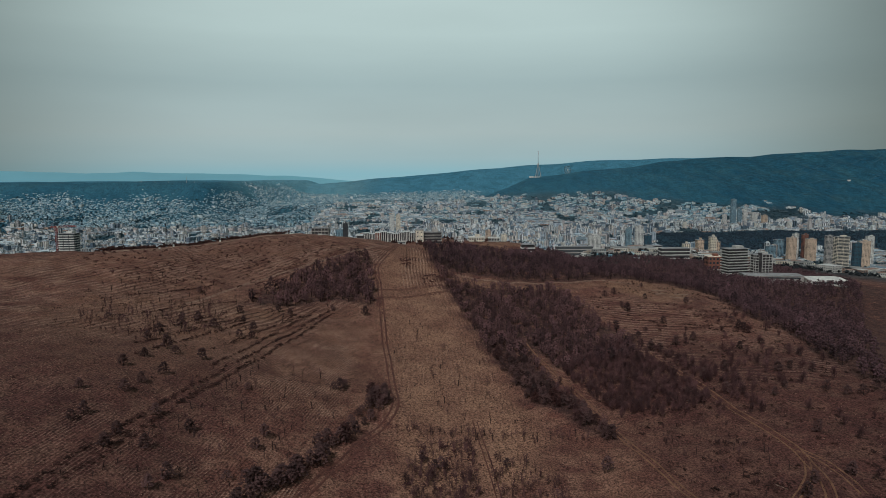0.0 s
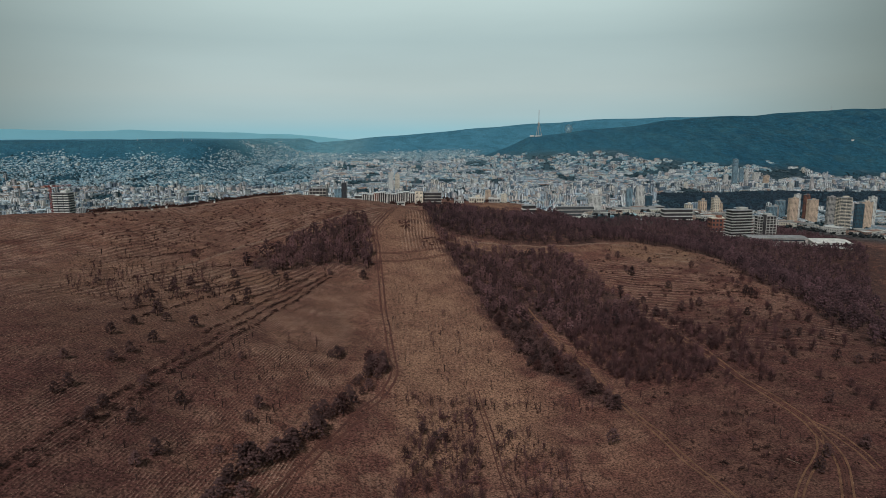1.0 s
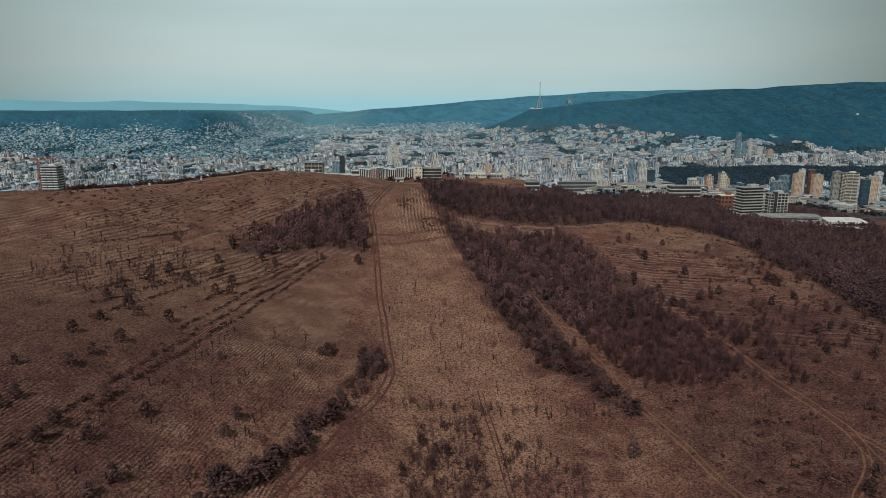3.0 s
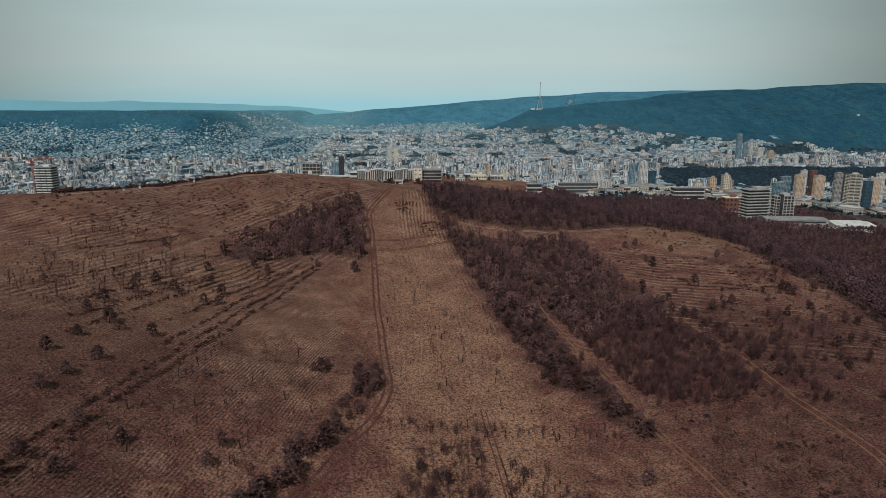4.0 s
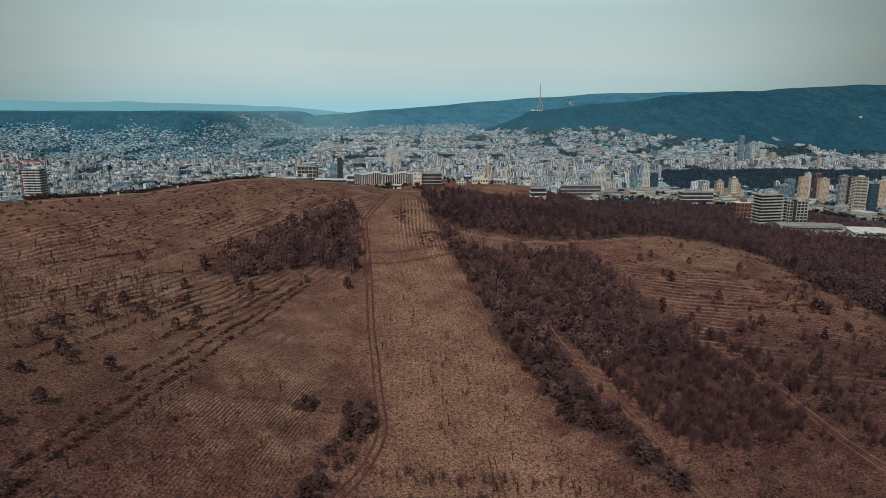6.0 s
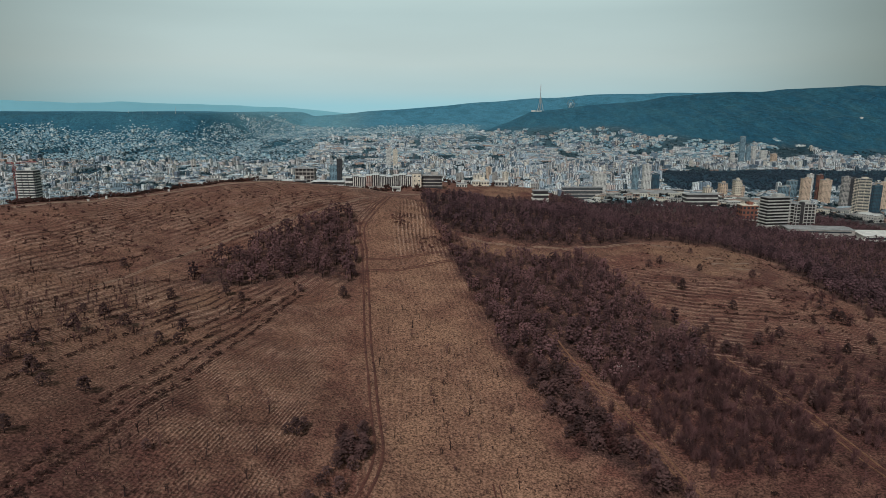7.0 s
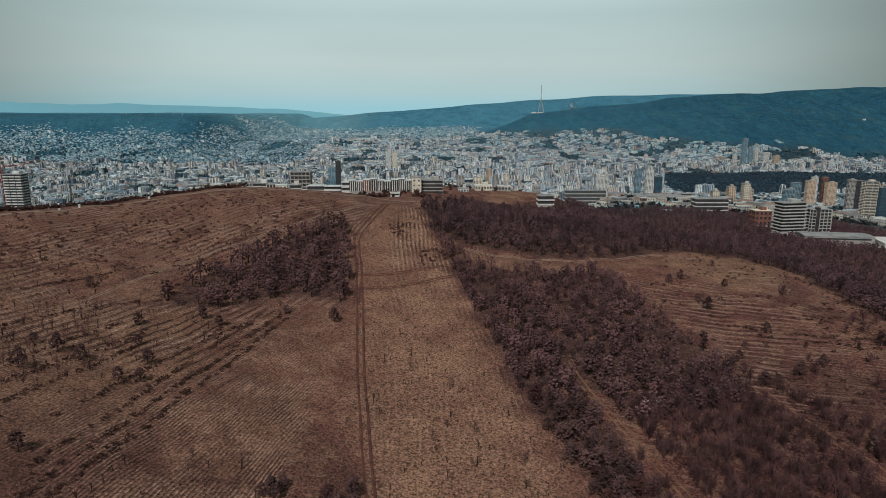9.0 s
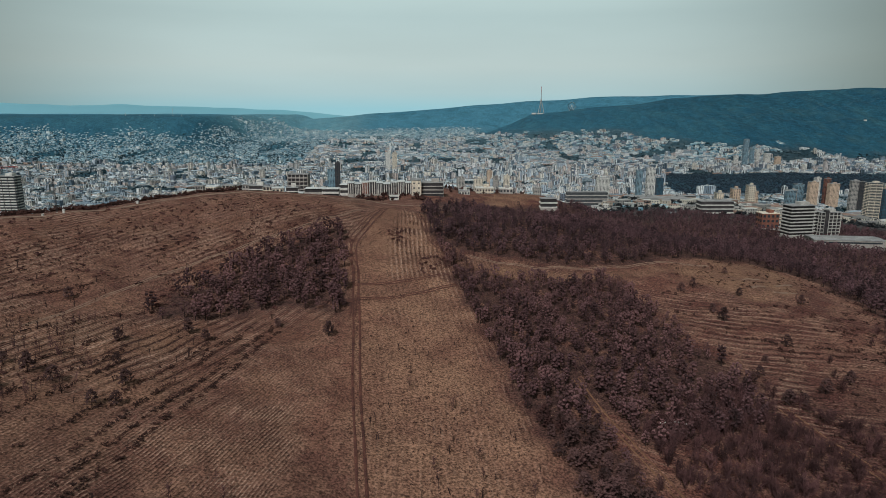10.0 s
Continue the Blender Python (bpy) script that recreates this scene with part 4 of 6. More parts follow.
# a row of bushy pines beside the lower track, and the clump where the track turns
ROW_LINE = [(-46.5, 124), (-42, 135.7), (-39.2, 143.4), (-36.6, 150.6), (-33.9, 159.4), (-31, 168.9), (-28, 177)]
for k, (x, y) in enumerate(curve_points(ROW_LINE, 1.5)):
    if rng.rand() < 0.82:
        pine_tree(x + rng.normal(0, 1.7), y + rng.normal(0, 0.8), rng.uniform(0.65, 1.08), rng.randint(6), "dark bushy pine in a row beside a track", "pine row beside the track", rng.rand() < 0.12)
for k in range(15):
    a, d = rng.uniform(0, 6.28), math.sqrt(rng.rand())
    pine_tree(-19.6 + 3.4 * d * math.cos(a), 212 + 8.5 * d * math.sin(a), rng.uniform(0.6, 0.92), rng.randint(6), "dark pine in a clump beside the track", "pine clump at the bend", rng.rand() < 0.2)
for x, y in ((-22.6, 192.4), (-25.6, 187.3), (-24.2, 183), (-21.2, 196.5), (-27, 182.3), (-25.1, 197.3), (-22.8, 203.4), (-24.2, 200.4), (-26.4, 191.2), (-21.6, 205.2)):
    pine_tree(x, y, rng.uniform(0.5, 0.75), rng.randint(6), "young pine beside the track", "pine row beside the track")

# light variants for the joined woods
GOLD = (1 + 5**0.5) / 2
ICO_V = np.array([(-1, GOLD, 0), (1, GOLD, 0), (-1, -GOLD, 0), (1, -GOLD, 0), (0, -1, GOLD), (0, 1, GOLD), (0, -1, -GOLD), (0, 1, -GOLD), (GOLD, 0, -1), (GOLD, 0, 1), (-GOLD, 0, -1), (-GOLD, 0, 1)]) / math.hypot(1, GOLD)
ICO_F = np.array([(0, 11, 5), (0, 5, 1), (0, 1, 7), (0, 7, 10), (0, 10, 11), (1, 5, 9), (5, 11, 4), (11, 10, 2), (10, 7, 6), (7, 1, 8), (3, 9, 4), (3, 4, 2), (3, 2, 6), (3, 6, 8), (3, 8, 9), (4, 9, 5), (2, 4, 11), (6, 2, 10), (8, 6, 7), (9, 8, 1)])


def sprig(r, centre, size, spikes):
    """A small tuft of upright needle shoots on an uneven core."""
    core = ICO_V * r.uniform(0.5, 1.15, (12, 1)) * size * np.array([1, 1, 0.85]) + centre
    d = r.normal(size=(spikes, 3)) * np.array([0.75, 0.75, 0.35]) + np.array([0, 0, 0.6])
    d /= np.linalg.norm(d, axis=1)[:, None]
    side = np.cross(d, r.normal(size=(spikes, 3)))
    side /= np.linalg.norm(side, axis=1)[:, None] + 1e-9
    tip = centre + d * size * r.uniform(1.1, 1.7, (spikes, 1))
    v = np.vstack([core, np.stack([centre + side * size * 0.16, centre - side * size * 0.16, tip], 1).reshape(-1, 3)])
    return v, np.vstack([ICO_F, 12 + np.arange(spikes * 3).reshape(-1, 3)])


def wood_tree(seed, tall, tufts, spikes, size):
    """A hill pine of the plantation: bare lower stem and a rounded, open crown of needle tufts."""
    r = np.random.RandomState(seed)
    lean = r.normal(0, 0.035, 2) * tall
    trunk = tube([(0, 0, 0), (lean[0] * 0.4, lean[1] * 0.4, tall * 0.45), (lean[0], lean[1], tall * 0.92)], [0.026 * tall, 0.019 * tall, 0.006 * tall], 4)
    wide, low, middle = r.uniform(0.18, 0.27), r.uniform(0.22, 0.36), r.uniform(0.50, 0.62)
    tufts_of = [sprig(r, np.array([lean[0], lean[1], tall * 0.93]), tall * size * 0.85, spikes)]
    for q in range(tufts):
        h = low + (0.92 - low) * (q + r.rand()) / tufts
        half_height = (middle - low) * 1.08 if h < middle else (1.0 - middle)
        reach = tall * wide * math.sqrt(max(0.05, 1 - ((h - middle) / half_height) ** 2)) * r.uniform(0.55, 1.12)
        a = q * 2.4 + r.uniform(-0.5, 0.5)
        tufts_of.append(sprig(r, np.array([lean[0] * h + math.cos(a) * reach, lean[1] * h + math.sin(a) * reach, tall * h]), tall * size * r.uniform(0.75, 1.25), spikes))
    crown = joined(tufts_of)
    v, f = joined([trunk, crown])
    return v, f, np.concatenate([np.zeros(len(trunk[1]), int), np.ones(len(crown[1]), int)])


WOOD_SHAPES = [wood_tree(300 + k, 4.4 + 0.22 * k, 17, 7, 0.080) for k in range(10)]
FAR_SHAPES = [wood_tree(330 + k, 4.4 + 0.22 * k, 12, 6, 0.092) for k in range(10)]
DEEP_SHAPES = [wood_tree(360 + k, 4.4 + 0.22 * k, 6, 3, 0.122) for k in range(8)]

plant = spread(PLANTATION, 3.25, 0.42, 0.93, 21)
ORANGE_LINE = [(37, 284.2), (41.1, 266.2), (45.2, 247), (49.6, 223.6), (53, 204.5), (57.9, 187.7)]
plant = plant[~near_line(plant, ORANGE_LINE, 2.0)]
grove = spread(GROVE, 3.55, 0.5, 0.9, 22)
grove = grove[waves(grove[:, 0], grove[:, 1], 17, 39) < 1.15]
back = spread(BACK_WOOD, 3.9, 0.46, 0.95, 23)
back = back[~inside(back[:, 0], back[:, 1], [(-4, 468), (20, 468), (42, 462), (57, 458), (69, 530), (82, 605), (112, 660), (122, 730), (20, 730), (-6, 600)]) | (np.random.RandomState(24).rand(len(back)) < 0.04)]
back = back[~inside(back[:, 0], back[:, 1], [(292, 590), (372, 590), (372, 566), (352, 545), (330, 545), (286, 570)])]
back = back[~inside(back[:, 0], back[:, 1], CLEARING) & ~near_line(back, [(11.8, 371.7), (30.6, 369), (53.6, 372.2), (76.7, 378.4), (95.9, 389), (117, 389.6)], 3.0)]
for fx, fy, fr in ((289, 630, 19), (326, 650, 17), (347, 578, 21), (300, 597, 15), (322, 591, 15), (287, 672, 12), (305, 684, 11), (86, 620, 11), (273, 745, 24)):
    back = back[np.hypot(back[:, 0] - fx, back[:, 1] - fy) > fr]
gaps = waves(back[:, 0], back[:, 1], 26, 33) + 0.5 * waves(back[:, 0], back[:, 1], 9, 37)
back = back[gaps < np.where((back[:, 1] < 440) & (back[:, 0] < 130), np.where(back[:, 0] < 60, 0.75, 0.7), 0.95)]
holes = waves(plant[:, 0], plant[:, 1], 22, 38)
plant = plant[holes < 1.05]
# the pines that stand nearest, as things: the strip of plantation along the cleared ground
edge = near_line(plant, [(14.2, 294.6), (23.6, 253.8), (31.8, 221.8), (42.9, 206.8), (54.9, 190.9)], 13) & (plant[:, 1] < 262)
for x, y in plant[edge][:250]:
    pine_tree(x, y, rng.uniform(0.62, 0.98), rng.randint(6), "dark pine at the edge of a plantation", "plantation edge pines", rng.rand() < 0.14)
rest = np.vstack([plant[~edge], plant[edge][250:]])
sized = lambda xy, lo, hi, seed: np.column_stack([xy, np.random.RandomState(seed).uniform(lo, hi, len(xy))])
scattered("pine_plantation", WOOD_SHAPES, sized(rest, 0.65, 1.12, 1), [BARK, WOODS], "dense plantation of dull brown-green pines", "plantation")
scattered("pine_grove", WOOD_SHAPES, sized(grove, 0.75, 1.3, 2), [BARK, WOODS], "dark grove of pines on the slope", "grove")
back = back[back[:, 0] < 0.62 * back[:, 1] + 20]
deep = (back[:, 1] > 470) | (back[:, 0] > 190)
scattered("pine_wood", FAR_SHAPES, sized(back[~deep], 0.75, 1.25, 3), [BARK, DARK_WOODS], "dark pine wood along the hill's brow", "wood", False)
scattered("pine_wood", DEEP_SHAPES, sized(back[deep], 0.65, 1.2, 13), [BARK, DARK_WOODS], "dark pine wood down the hill's far side", "wood", False)

# leafless saplings
BARE_SHAPES = [(lambda vf: (vf[0], vf[1], np.zeros(len(vf[1]), int)))(bare_shape(500 + k, 2.6 + 0.25 * k, 34, 1 + k % 3)) for k in range(7)]
BRUSH = [(48.7, 262), (65.2, 272), (82, 275), (92.8, 272), (97.6, 261), (98.4, 239), (97.8, 223), (90, 212), (83.4, 207), (70.9, 208), (58.6, 214), (54, 224), (50, 240)]
PATCH_A = [(-8.5, 170), (-6.4, 184), (2, 189), (10.0, 189), (10.6, 168.9), (10.8, 128), (-13, 128), (-10, 150)]
PATCH_B = [(14.3, 182.2), (22.5, 180.1), (34.6, 161.3), (39.3, 128.5), (14.8, 131.8)]
saplings = np.vstack([spread(BRUSH, 2.3, 0.5, 0.8, 41), spread(PATCH_A, 1.5, 0.5, 0.6, 42), spread(PATCH_B, 1.8, 0.5, 0.6, 43), spread([(-13.3, 194.6), (-13.3, 190.5), (45.8, 192.1), (44.9, 197.3)], 1.5, 0.5, 0.4, 44), spread([(-130.5, 226.5), (-96.4, 208.4), (-77.5, 254.1), (-97.7, 289.1), (-133.3, 261.3)], 3.2, 0.5, 0.6, 45), spread(PLANTATION, 4.5, 0.5, 0.6, 46), spread([(61.1, 204.3), (99.2, 208.5), (113.6, 125.3), (70, 122.9)], 5.5, 0.5, 0.5, 47), spread([(-61.4, 131.5), (-30.7, 194.5), (-41.3, 236), (-73.2, 183.5)], 5.5, 0.5, 0.35, 48), spread([(-12.3, 205.1), (-23, 270), (8, 279), (26.6, 210.3)], 6.0, 0.5, 0.4, 49)])
off_tracks = lambda xy, gap: xy[~(near_line(xy, SLOPE_TRACK, gap) | near_line(xy, BRANCHES[0], gap) | near_line(xy, BRANCHES[1], gap) | near_line(xy, TAN_TRACK, gap))]
saplings = off_tracks(saplings, 2.2)
TREELET_SHAPES = []
for k in range(5):
    stem = bare_shape(560 + k, 3.6, 26, 2)
    rr = np.random.RandomState(570 + k)
    wands = []
    for q in range(46):  # thin rising twigs
        base = np.array([rr.normal(0, 0.35), rr.normal(0, 0.35), rr.uniform(0.6, 2.2)])
        tip = base + np.array([rr.normal(0, 0.5), rr.normal(0, 0.5), rr.uniform(0.7, 1.6)])
        wands.append(tube([base, tip], [0.05, 0.018], 3))
    v, f = joined([stem] + wands)
    TREELET_SHAPES.append((v, f, np.zeros(len(f), int)))
loose = spread([(44, 270), (92, 280), (94, 240), (90, 212), (66, 204), (50, 212)], 3.2, 0.5, 0.5, 76)
treelets = np.vstack([loose, spread([(96, 264), (112, 238), (106, 204), (90, 199), (92, 230)], 3.4, 0.5, 0.6, 78), spread(BRUSH, 3.0, 0.5, 0.85, 71), spread(PATCH_A, 3.8, 0.5, 0.3, 72), spread([(99, 262), (128, 258), (126, 222), (98, 225)], 5.0, 0.5, 0.5, 73), spread([(48, 250), (52, 212), (58, 196), (44, 200), (40, 230)], 3.0, 0.5, 0.5, 74), spread([(100, 290), (150, 320), (165, 260), (160, 120), (110, 115), (106, 210)], 8.5, 0.5, 0.4, 77)])
treelets = off_tracks(treelets, 2.8)
scattered("leafless_treelets", TREELET_SHAPES, sized(treelets, 0.75, 1.45, 75), [TWIGS], "small leafless trees with dull purple-brown twigs", "trees")
scattered("sapling_brush", BARE_SHAPES, sized(saplings, 0.45, 1.15, 4), [TWIGS], "thickets of leafless purple-brown saplings", "saplings")
RUST_SHAPES = [(lambda vf: (vf[0], vf[1], np.zeros(len(vf[1]), int)))(shrub_shape(600 + k, 1.0, 8, 8)) for k in range(5)]
withered = np.vstack([spread(BRUSH, 3.4, 0.5, 0.6, 51), spread(PATCH_A, 3.2, 0.5, 0.5, 52), spread(GROVE, 6, 0.5, 0.5, 53), spread([(-160, 300), (-183, 338), (-132, 388), (-70, 412), (-48, 392), (-62, 350), (-94, 312)], 4.2, 0.5, 0.5, 98), spread([(-91.7, 298.8), (-70.6, 303.5), (-66.5, 318.9), (-83.6, 320.1)], 4, 0.5, 0.7, 54), spread([(-22.8, 389.2), (-13.4, 396.2), (-12.8, 379.2), (-20.8, 375.8)], 2.2, 0.5, 0.7, 79), spread([(-9.3, 361.9), (1.1, 369.4), (4.1, 354.1), (-7.5, 347.1)], 2.4, 0.5, 0.7, 80)])
scattered("withered_oak_scrub", RUST_SHAPES, sized(withered, 0.7, 1.5, 5), [RUST], "low oak scrub with withered red-brown leaves", "scrub")

# scorched saplings, in planted rows and loose over the slope
def stub_shape(seed, tall=2.4):
    """A scorched sapling: one or two stout stems that end in a few short forks."""
    r = np.random.RandomState(seed)
    pieces = []
    for q in range(1 + seed % 2):
        foot, lean, top = r.normal(0, 0.18, 2), r.normal(0, 0.16, 2), tall * r.uniform(0.7, 1.0)
        at = lambda h: np.array([foot[0] + lean[0] * h * top, foot[1] + lean[1] * h * top, h * top])
        pieces.append(tube([at(0), at(0.5), at(1)], [0.11, 0.085, 0.05], 4))
        for k in range(6):
            h, a = r.uniform(0.45, 0.95), r.uniform(0, 6.28)
            ln = tall * r.uniform(0.15, 0.35)
            pieces.append(tube([at(h), at(h) + np.array([math.cos(a) * 0.6, math.sin(a) * 0.6, 0.9]) * ln], [0.055, 0.03], 3))
    v, f = joined(pieces)
    return v, f, np.zeros(len(f), int)


STUB_SHAPES = [stub_shape(900 + k, 2.0 + 0.2 * k) for k in range(7)]
SAPLING_ROW = [(-59.5, 211.3), (-61.3, 196.7), (-63.2, 190.1), (-65.5, 177.5), (-66.8, 168.8), (-68.8, 158.5), (-70.0, 148), (-71.2, 139.0), (-73.0, 128.8)]
stub_rows = [curve_points([(x + dx, y) for x, y in SAPLING_ROW], step) for dx, step in ((0, 2.6), (13.5, 5.0), (24, 6.5))]
stubs = np.vstack(stub_rows + [spread([(-155, 281), (-124, 323), (-88, 300), (-60, 275), (-70, 245), (-91, 229), (-118, 223)], 4.2, 0.5, 0.4, 91), spread([(-80, 128), (-70, 190), (-40, 230), (-30, 190), (-48, 128)], 6.0, 0.5, 0.5, 92), spread([(-13, 205), (-23, 290), (8, 300), (27, 215), (40, 198)], 5.2, 0.5, 0.45, 93), spread([(66, 200), (96, 205), (98, 160), (76, 150)], 5.5, 0.5, 0.5, 94), spread([(-14, 191), (-13, 196.5), (46, 197.5), (45, 192.5)], 1.8, 0.5, 0.32, 95)])
stubs = off_tracks(stubs + np.random.RandomState(96).normal(0, 0.5, stubs.shape), 1.8)
scattered("scorched_saplings", STUB_SHAPES, sized(stubs, 0.45, 0.95, 97), [CHARRED], "dark scorched saplings in rows on the slope", "saplings")

# hedge lines on the old terraces
hedge_lines = [
    [(-88.6, 98.7), (-82, 120), (-77.6, 143.4), (-74.3, 167.4), (-70.2, 193.7), (-66.5, 219.4), (-62.6, 245.3), (-56.5, 271.7), (-49.7, 296.3)],
    [(-85.6, 98.9), (-79, 120), (-74.1, 143.4), (-70.8, 167.5), (-66.7, 193.8), (-63, 219.5), (-58.6, 245.6), (-53, 272), (-47.3, 293.8)],
    [(-93.4, 193.4), (-89.4, 217.6), (-84.5, 239.8), (-79.3, 261.7)],
    [(-98.4, 203.3), (-93.3, 228.5), (-88.3, 249.3), (-81, 270.9)],
    [(-120.4, 241.3), (-111.9, 262.3), (-97.9, 283.6), (-84.1, 296.1)],
    [(-63.4, 272.9), (-57.3, 288.8), (-51.2, 302.7)],
    [(-139, 266.8), (-124.5, 287.5), (-106.7, 308.6)],
    [(-72.4, 205), (-70.0, 219.4), (-66.8, 245.3), (-61.5, 271.7), (-56, 290)],
    [(-77.5, 222), (-72.3, 247), (-67.0, 268), (-62.5, 284)],
    [(-104.5, 222), (-97, 250), (-89, 274)],
    [(102.9, 301.1), (121.2, 294.6), (143.7, 290.4)],
    [(94.8, 312), (115.2, 302.2), (141.9, 299.1)],
]
hedge = []
for k, line in enumerate(hedge_lines):
    pts = curve_points(line, 0.8 if k < 2 else 1.1)
    keep = rng.rand(len(pts)) < np.where(waves(pts[:, 0], pts[:, 1], 14, 50 + k) > -0.5, 0.85, 0.5 if k < 2 else 0.25)
    hedge.append(pts[keep] + rng.normal(0, 0.35, (keep.sum(), 2)))
SHRUB_SHAPES = [(lambda vf: (vf[0], vf[1], np.zeros(len(vf[1]), int)))(shrub_shape(700 + k, 1.0, 7, 6)) for k in range(6)]
SMALL_SHRUBS = [(lambda vf: (vf[0], vf[1], np.zeros(len(vf[1]), int)))(shrub_shape(720 + k, 1.0, 4, 4)) for k in range(8)]
scattered("terrace_hedge", SHRUB_SHAPES, sized(np.vstack(hedge), 0.55, 1.15, 6), [SHRUB], "ragged brown shrub lines along old terraces", "hedge")

# low shrubs and tussocks over the whole hill
hill_poly = [(-209.1, 104.5), (-220.4, 311.7), (-170.7, 349.4), (-116.7, 403.8), (-60.6, 429.1), (-0.9, 450.9), (62.8, 453.9), (159.7, 426), (180.7, 268.2), (163.1, 65.1)]
low = np.vstack([spread(hill_poly, 3.5, 0.5, 0.8, 61), spread([(-165, 270), (-124, 335), (-84, 306), (-56, 285), (-62, 245), (-91, 222), (-128, 215)], 2.6, 0.5, 0.75, 69)])
dense = waves(low[:, 0], low[:, 1], 46, 34) + 0.5 * waves(low[:, 0], low[:, 1], 15, 35)
in_strip = inside(low[:, 0], low[:, 1], STRIP)
low = low[(dense > -0.3) & (~in_strip | (rng.rand(len(low)) < 0.35))]
scattered("low_shrubs", SMALL_SHRUBS, np.column_stack([low, 0.22 + 0.85 * np.random.RandomState(7).beta(1.2, 3.0, len(low))]), [SHRUB], "low dark shrubs dotted over the dry slope", "shrubs")
dome = spread([(-150, 300), (-118, 396), (-62, 424), (-40, 400), (-50, 372), (-84, 318), (-104, 300)], 2.7, 0.5, 0.75, 64)
dome = dome[waves(dome[:, 0], dome[:, 1], 40, 39) > -0.35]
scattered("dome_shrubs", SMALL_SHRUBS, np.column_stack([dome, 0.45 + 0.85 * np.random.RandomState(10).beta(1.4, 2.4, len(dome))]), [SHRUB], "rounded dark shrubs over the hill's crown", "shrubs")
bank = spread([(60, 268), (100, 300), (150, 340), (170, 420), (190, 300), (175, 110), (66, 112), (62, 200)], 3.1, 0.5, 0.75, 65)
bank = np.vstack([bank, spread([(84, 300), (80, 340), (96, 385), (150, 420), (165, 380), (150, 335), (110, 290)], 3.4, 0.5, 0.7, 66)])
bank = off_tracks(np.vstack([bank, spread([(79.6, 199.7), (88.9, 196.8), (90.4, 182.6), (79.3, 179.6)], 1.5, 0.5, 0.8, 67), spread([(83.8, 175.2), (90.3, 173.0), (91.6, 158.6), (81.8, 152.6), (81.4, 163.6)], 1.5, 0.5, 0.8, 68)]), 2.2)
bank = bank[waves(bank[:, 0], bank[:, 1], 34, 40) + 0.6 * waves(bank[:, 0], bank[:, 1], 12, 41) > -0.25]
scattered("bank_scrub", SHRUB_SHAPES, np.column_stack([bank, 0.3 + 1.25 * np.random.RandomState(12).beta(1.2, 2.8, len(bank))]), [SHRUB], "dark scrub dotted down the rough slope", "scrub")
on_strip = spread(STRIP, 1.6, 0.5, 0.75, 62)
scattered("strip_shrubs", SMALL_SHRUBS, np.column_stack([on_strip, 0.2 + 0.6 * np.random.RandomState(8).beta(1.2, 3.0, len(on_strip))]), [SHRUB], "small dark plants in rows over the cleared strip", "shrubs")
TUFT_SHAPES = [(lambda vf: (vf[0], vf[1], np.zeros(len(vf[1]), int)))(tuft_shape(800 + k)) for k in range(6)]
tufts_far = spread([(-151.3, 109.9), (-147.1, 324.6), (-60.5, 399.3), (20.1, 426.8), (135, 343.3), (142.3, 82.5)], 1.75, 0.5, 0.8, 63)
rows_of_tufts = []
for k in range(-190, -16):
    py = 112 + np.arange(0, 310, 0.62) + rng.uniform(0, 0.8)
    px = (k - 0.42) * 1.64 + 0.13 * py + 0.00135 * np.clip(py - 190, 0, 400) ** 2
    rows_of_tufts.append(np.column_stack([px + rng.normal(0, 0.16, len(py)), py + rng.normal(0, 0.3, len(py))]))
rows_of_tufts = np.vstack(rows_of_tufts)
rows_of_tufts = rows_of_tufts[inside(rows_of_tufts[:, 0], rows_of_tufts[:, 1], [(-130, 112), (-150, 290), (-95, 318), (-60, 306), (-32, 304), (-18, 215), (-36, 112)])]
rows_of_tufts = rows_of_tufts[rng.rand(len(rows_of_tufts)) < 0.50 + 0.42 * waves(rows_of_tufts[:, 0], rows_of_tufts[:, 1], 30, 36)]
tufts = np.vstack([rows_of_tufts, tufts_far[rng.rand(len(tufts_far)) < np.where(tufts_far[:, 0] < 40, 0.6, 0.42)]])
scattered("dry_grass_tussocks", TUFT_SHAPES, sized(tufts, 0.3, 0.7, 9), [STRAW], "pale straw tussocks of dry grass in rows", "grass")


# fallen trunks and stones in the brush
def fallen_log(x, y, length, turn, r=0.14):
    z = height(x, y)
    bm = bmesh.new()
    bmesh.ops.create_cone(bm, cap_ends=True, segments=8, radius1=r, radius2=r * 0.6, depth=length)
    bmesh.ops.rotate(bm, verts=bm.verts, cent=(0, 0, 0), matrix=Matrix.Rotation(radians(90), 3, "Y"))
    me = bpy.data.meshes.new("fallen_log")
    bm.to_mesh(me)
    bm.free()
    me.materials.append(PALE_WOOD)
    ob = tagged(new("fallen_log", me), "pale barkless trunk fallen in the brush", "log", "fallen trunks")
    a = math.atan2(height(x + math.cos(turn), y + math.sin(turn)) - z, 1)
    ob.location, ob.rotation_euler = (x, y, z + r * 0.8), (0, -a, turn)


PALE_WOOD = material("pale_dead_wood", (0.24, 0.165, 0.13), (0.15, 0.10, 0.08), scale=1.5, bump=0.3)
for k in range(16):
    fallen_log(rng.uniform(58, 92), rng.uniform(216, 258), rng.uniform(2.5, 6), rng.uniform(0, 3.1))
for x, y in ((66.0, 262.0), (71.9, 269.7)):
    fallen_log(x, y, 3.0, rng.uniform(0, 3.1))
fallen_log(88.1, 159.2, 3.8, -0.92)

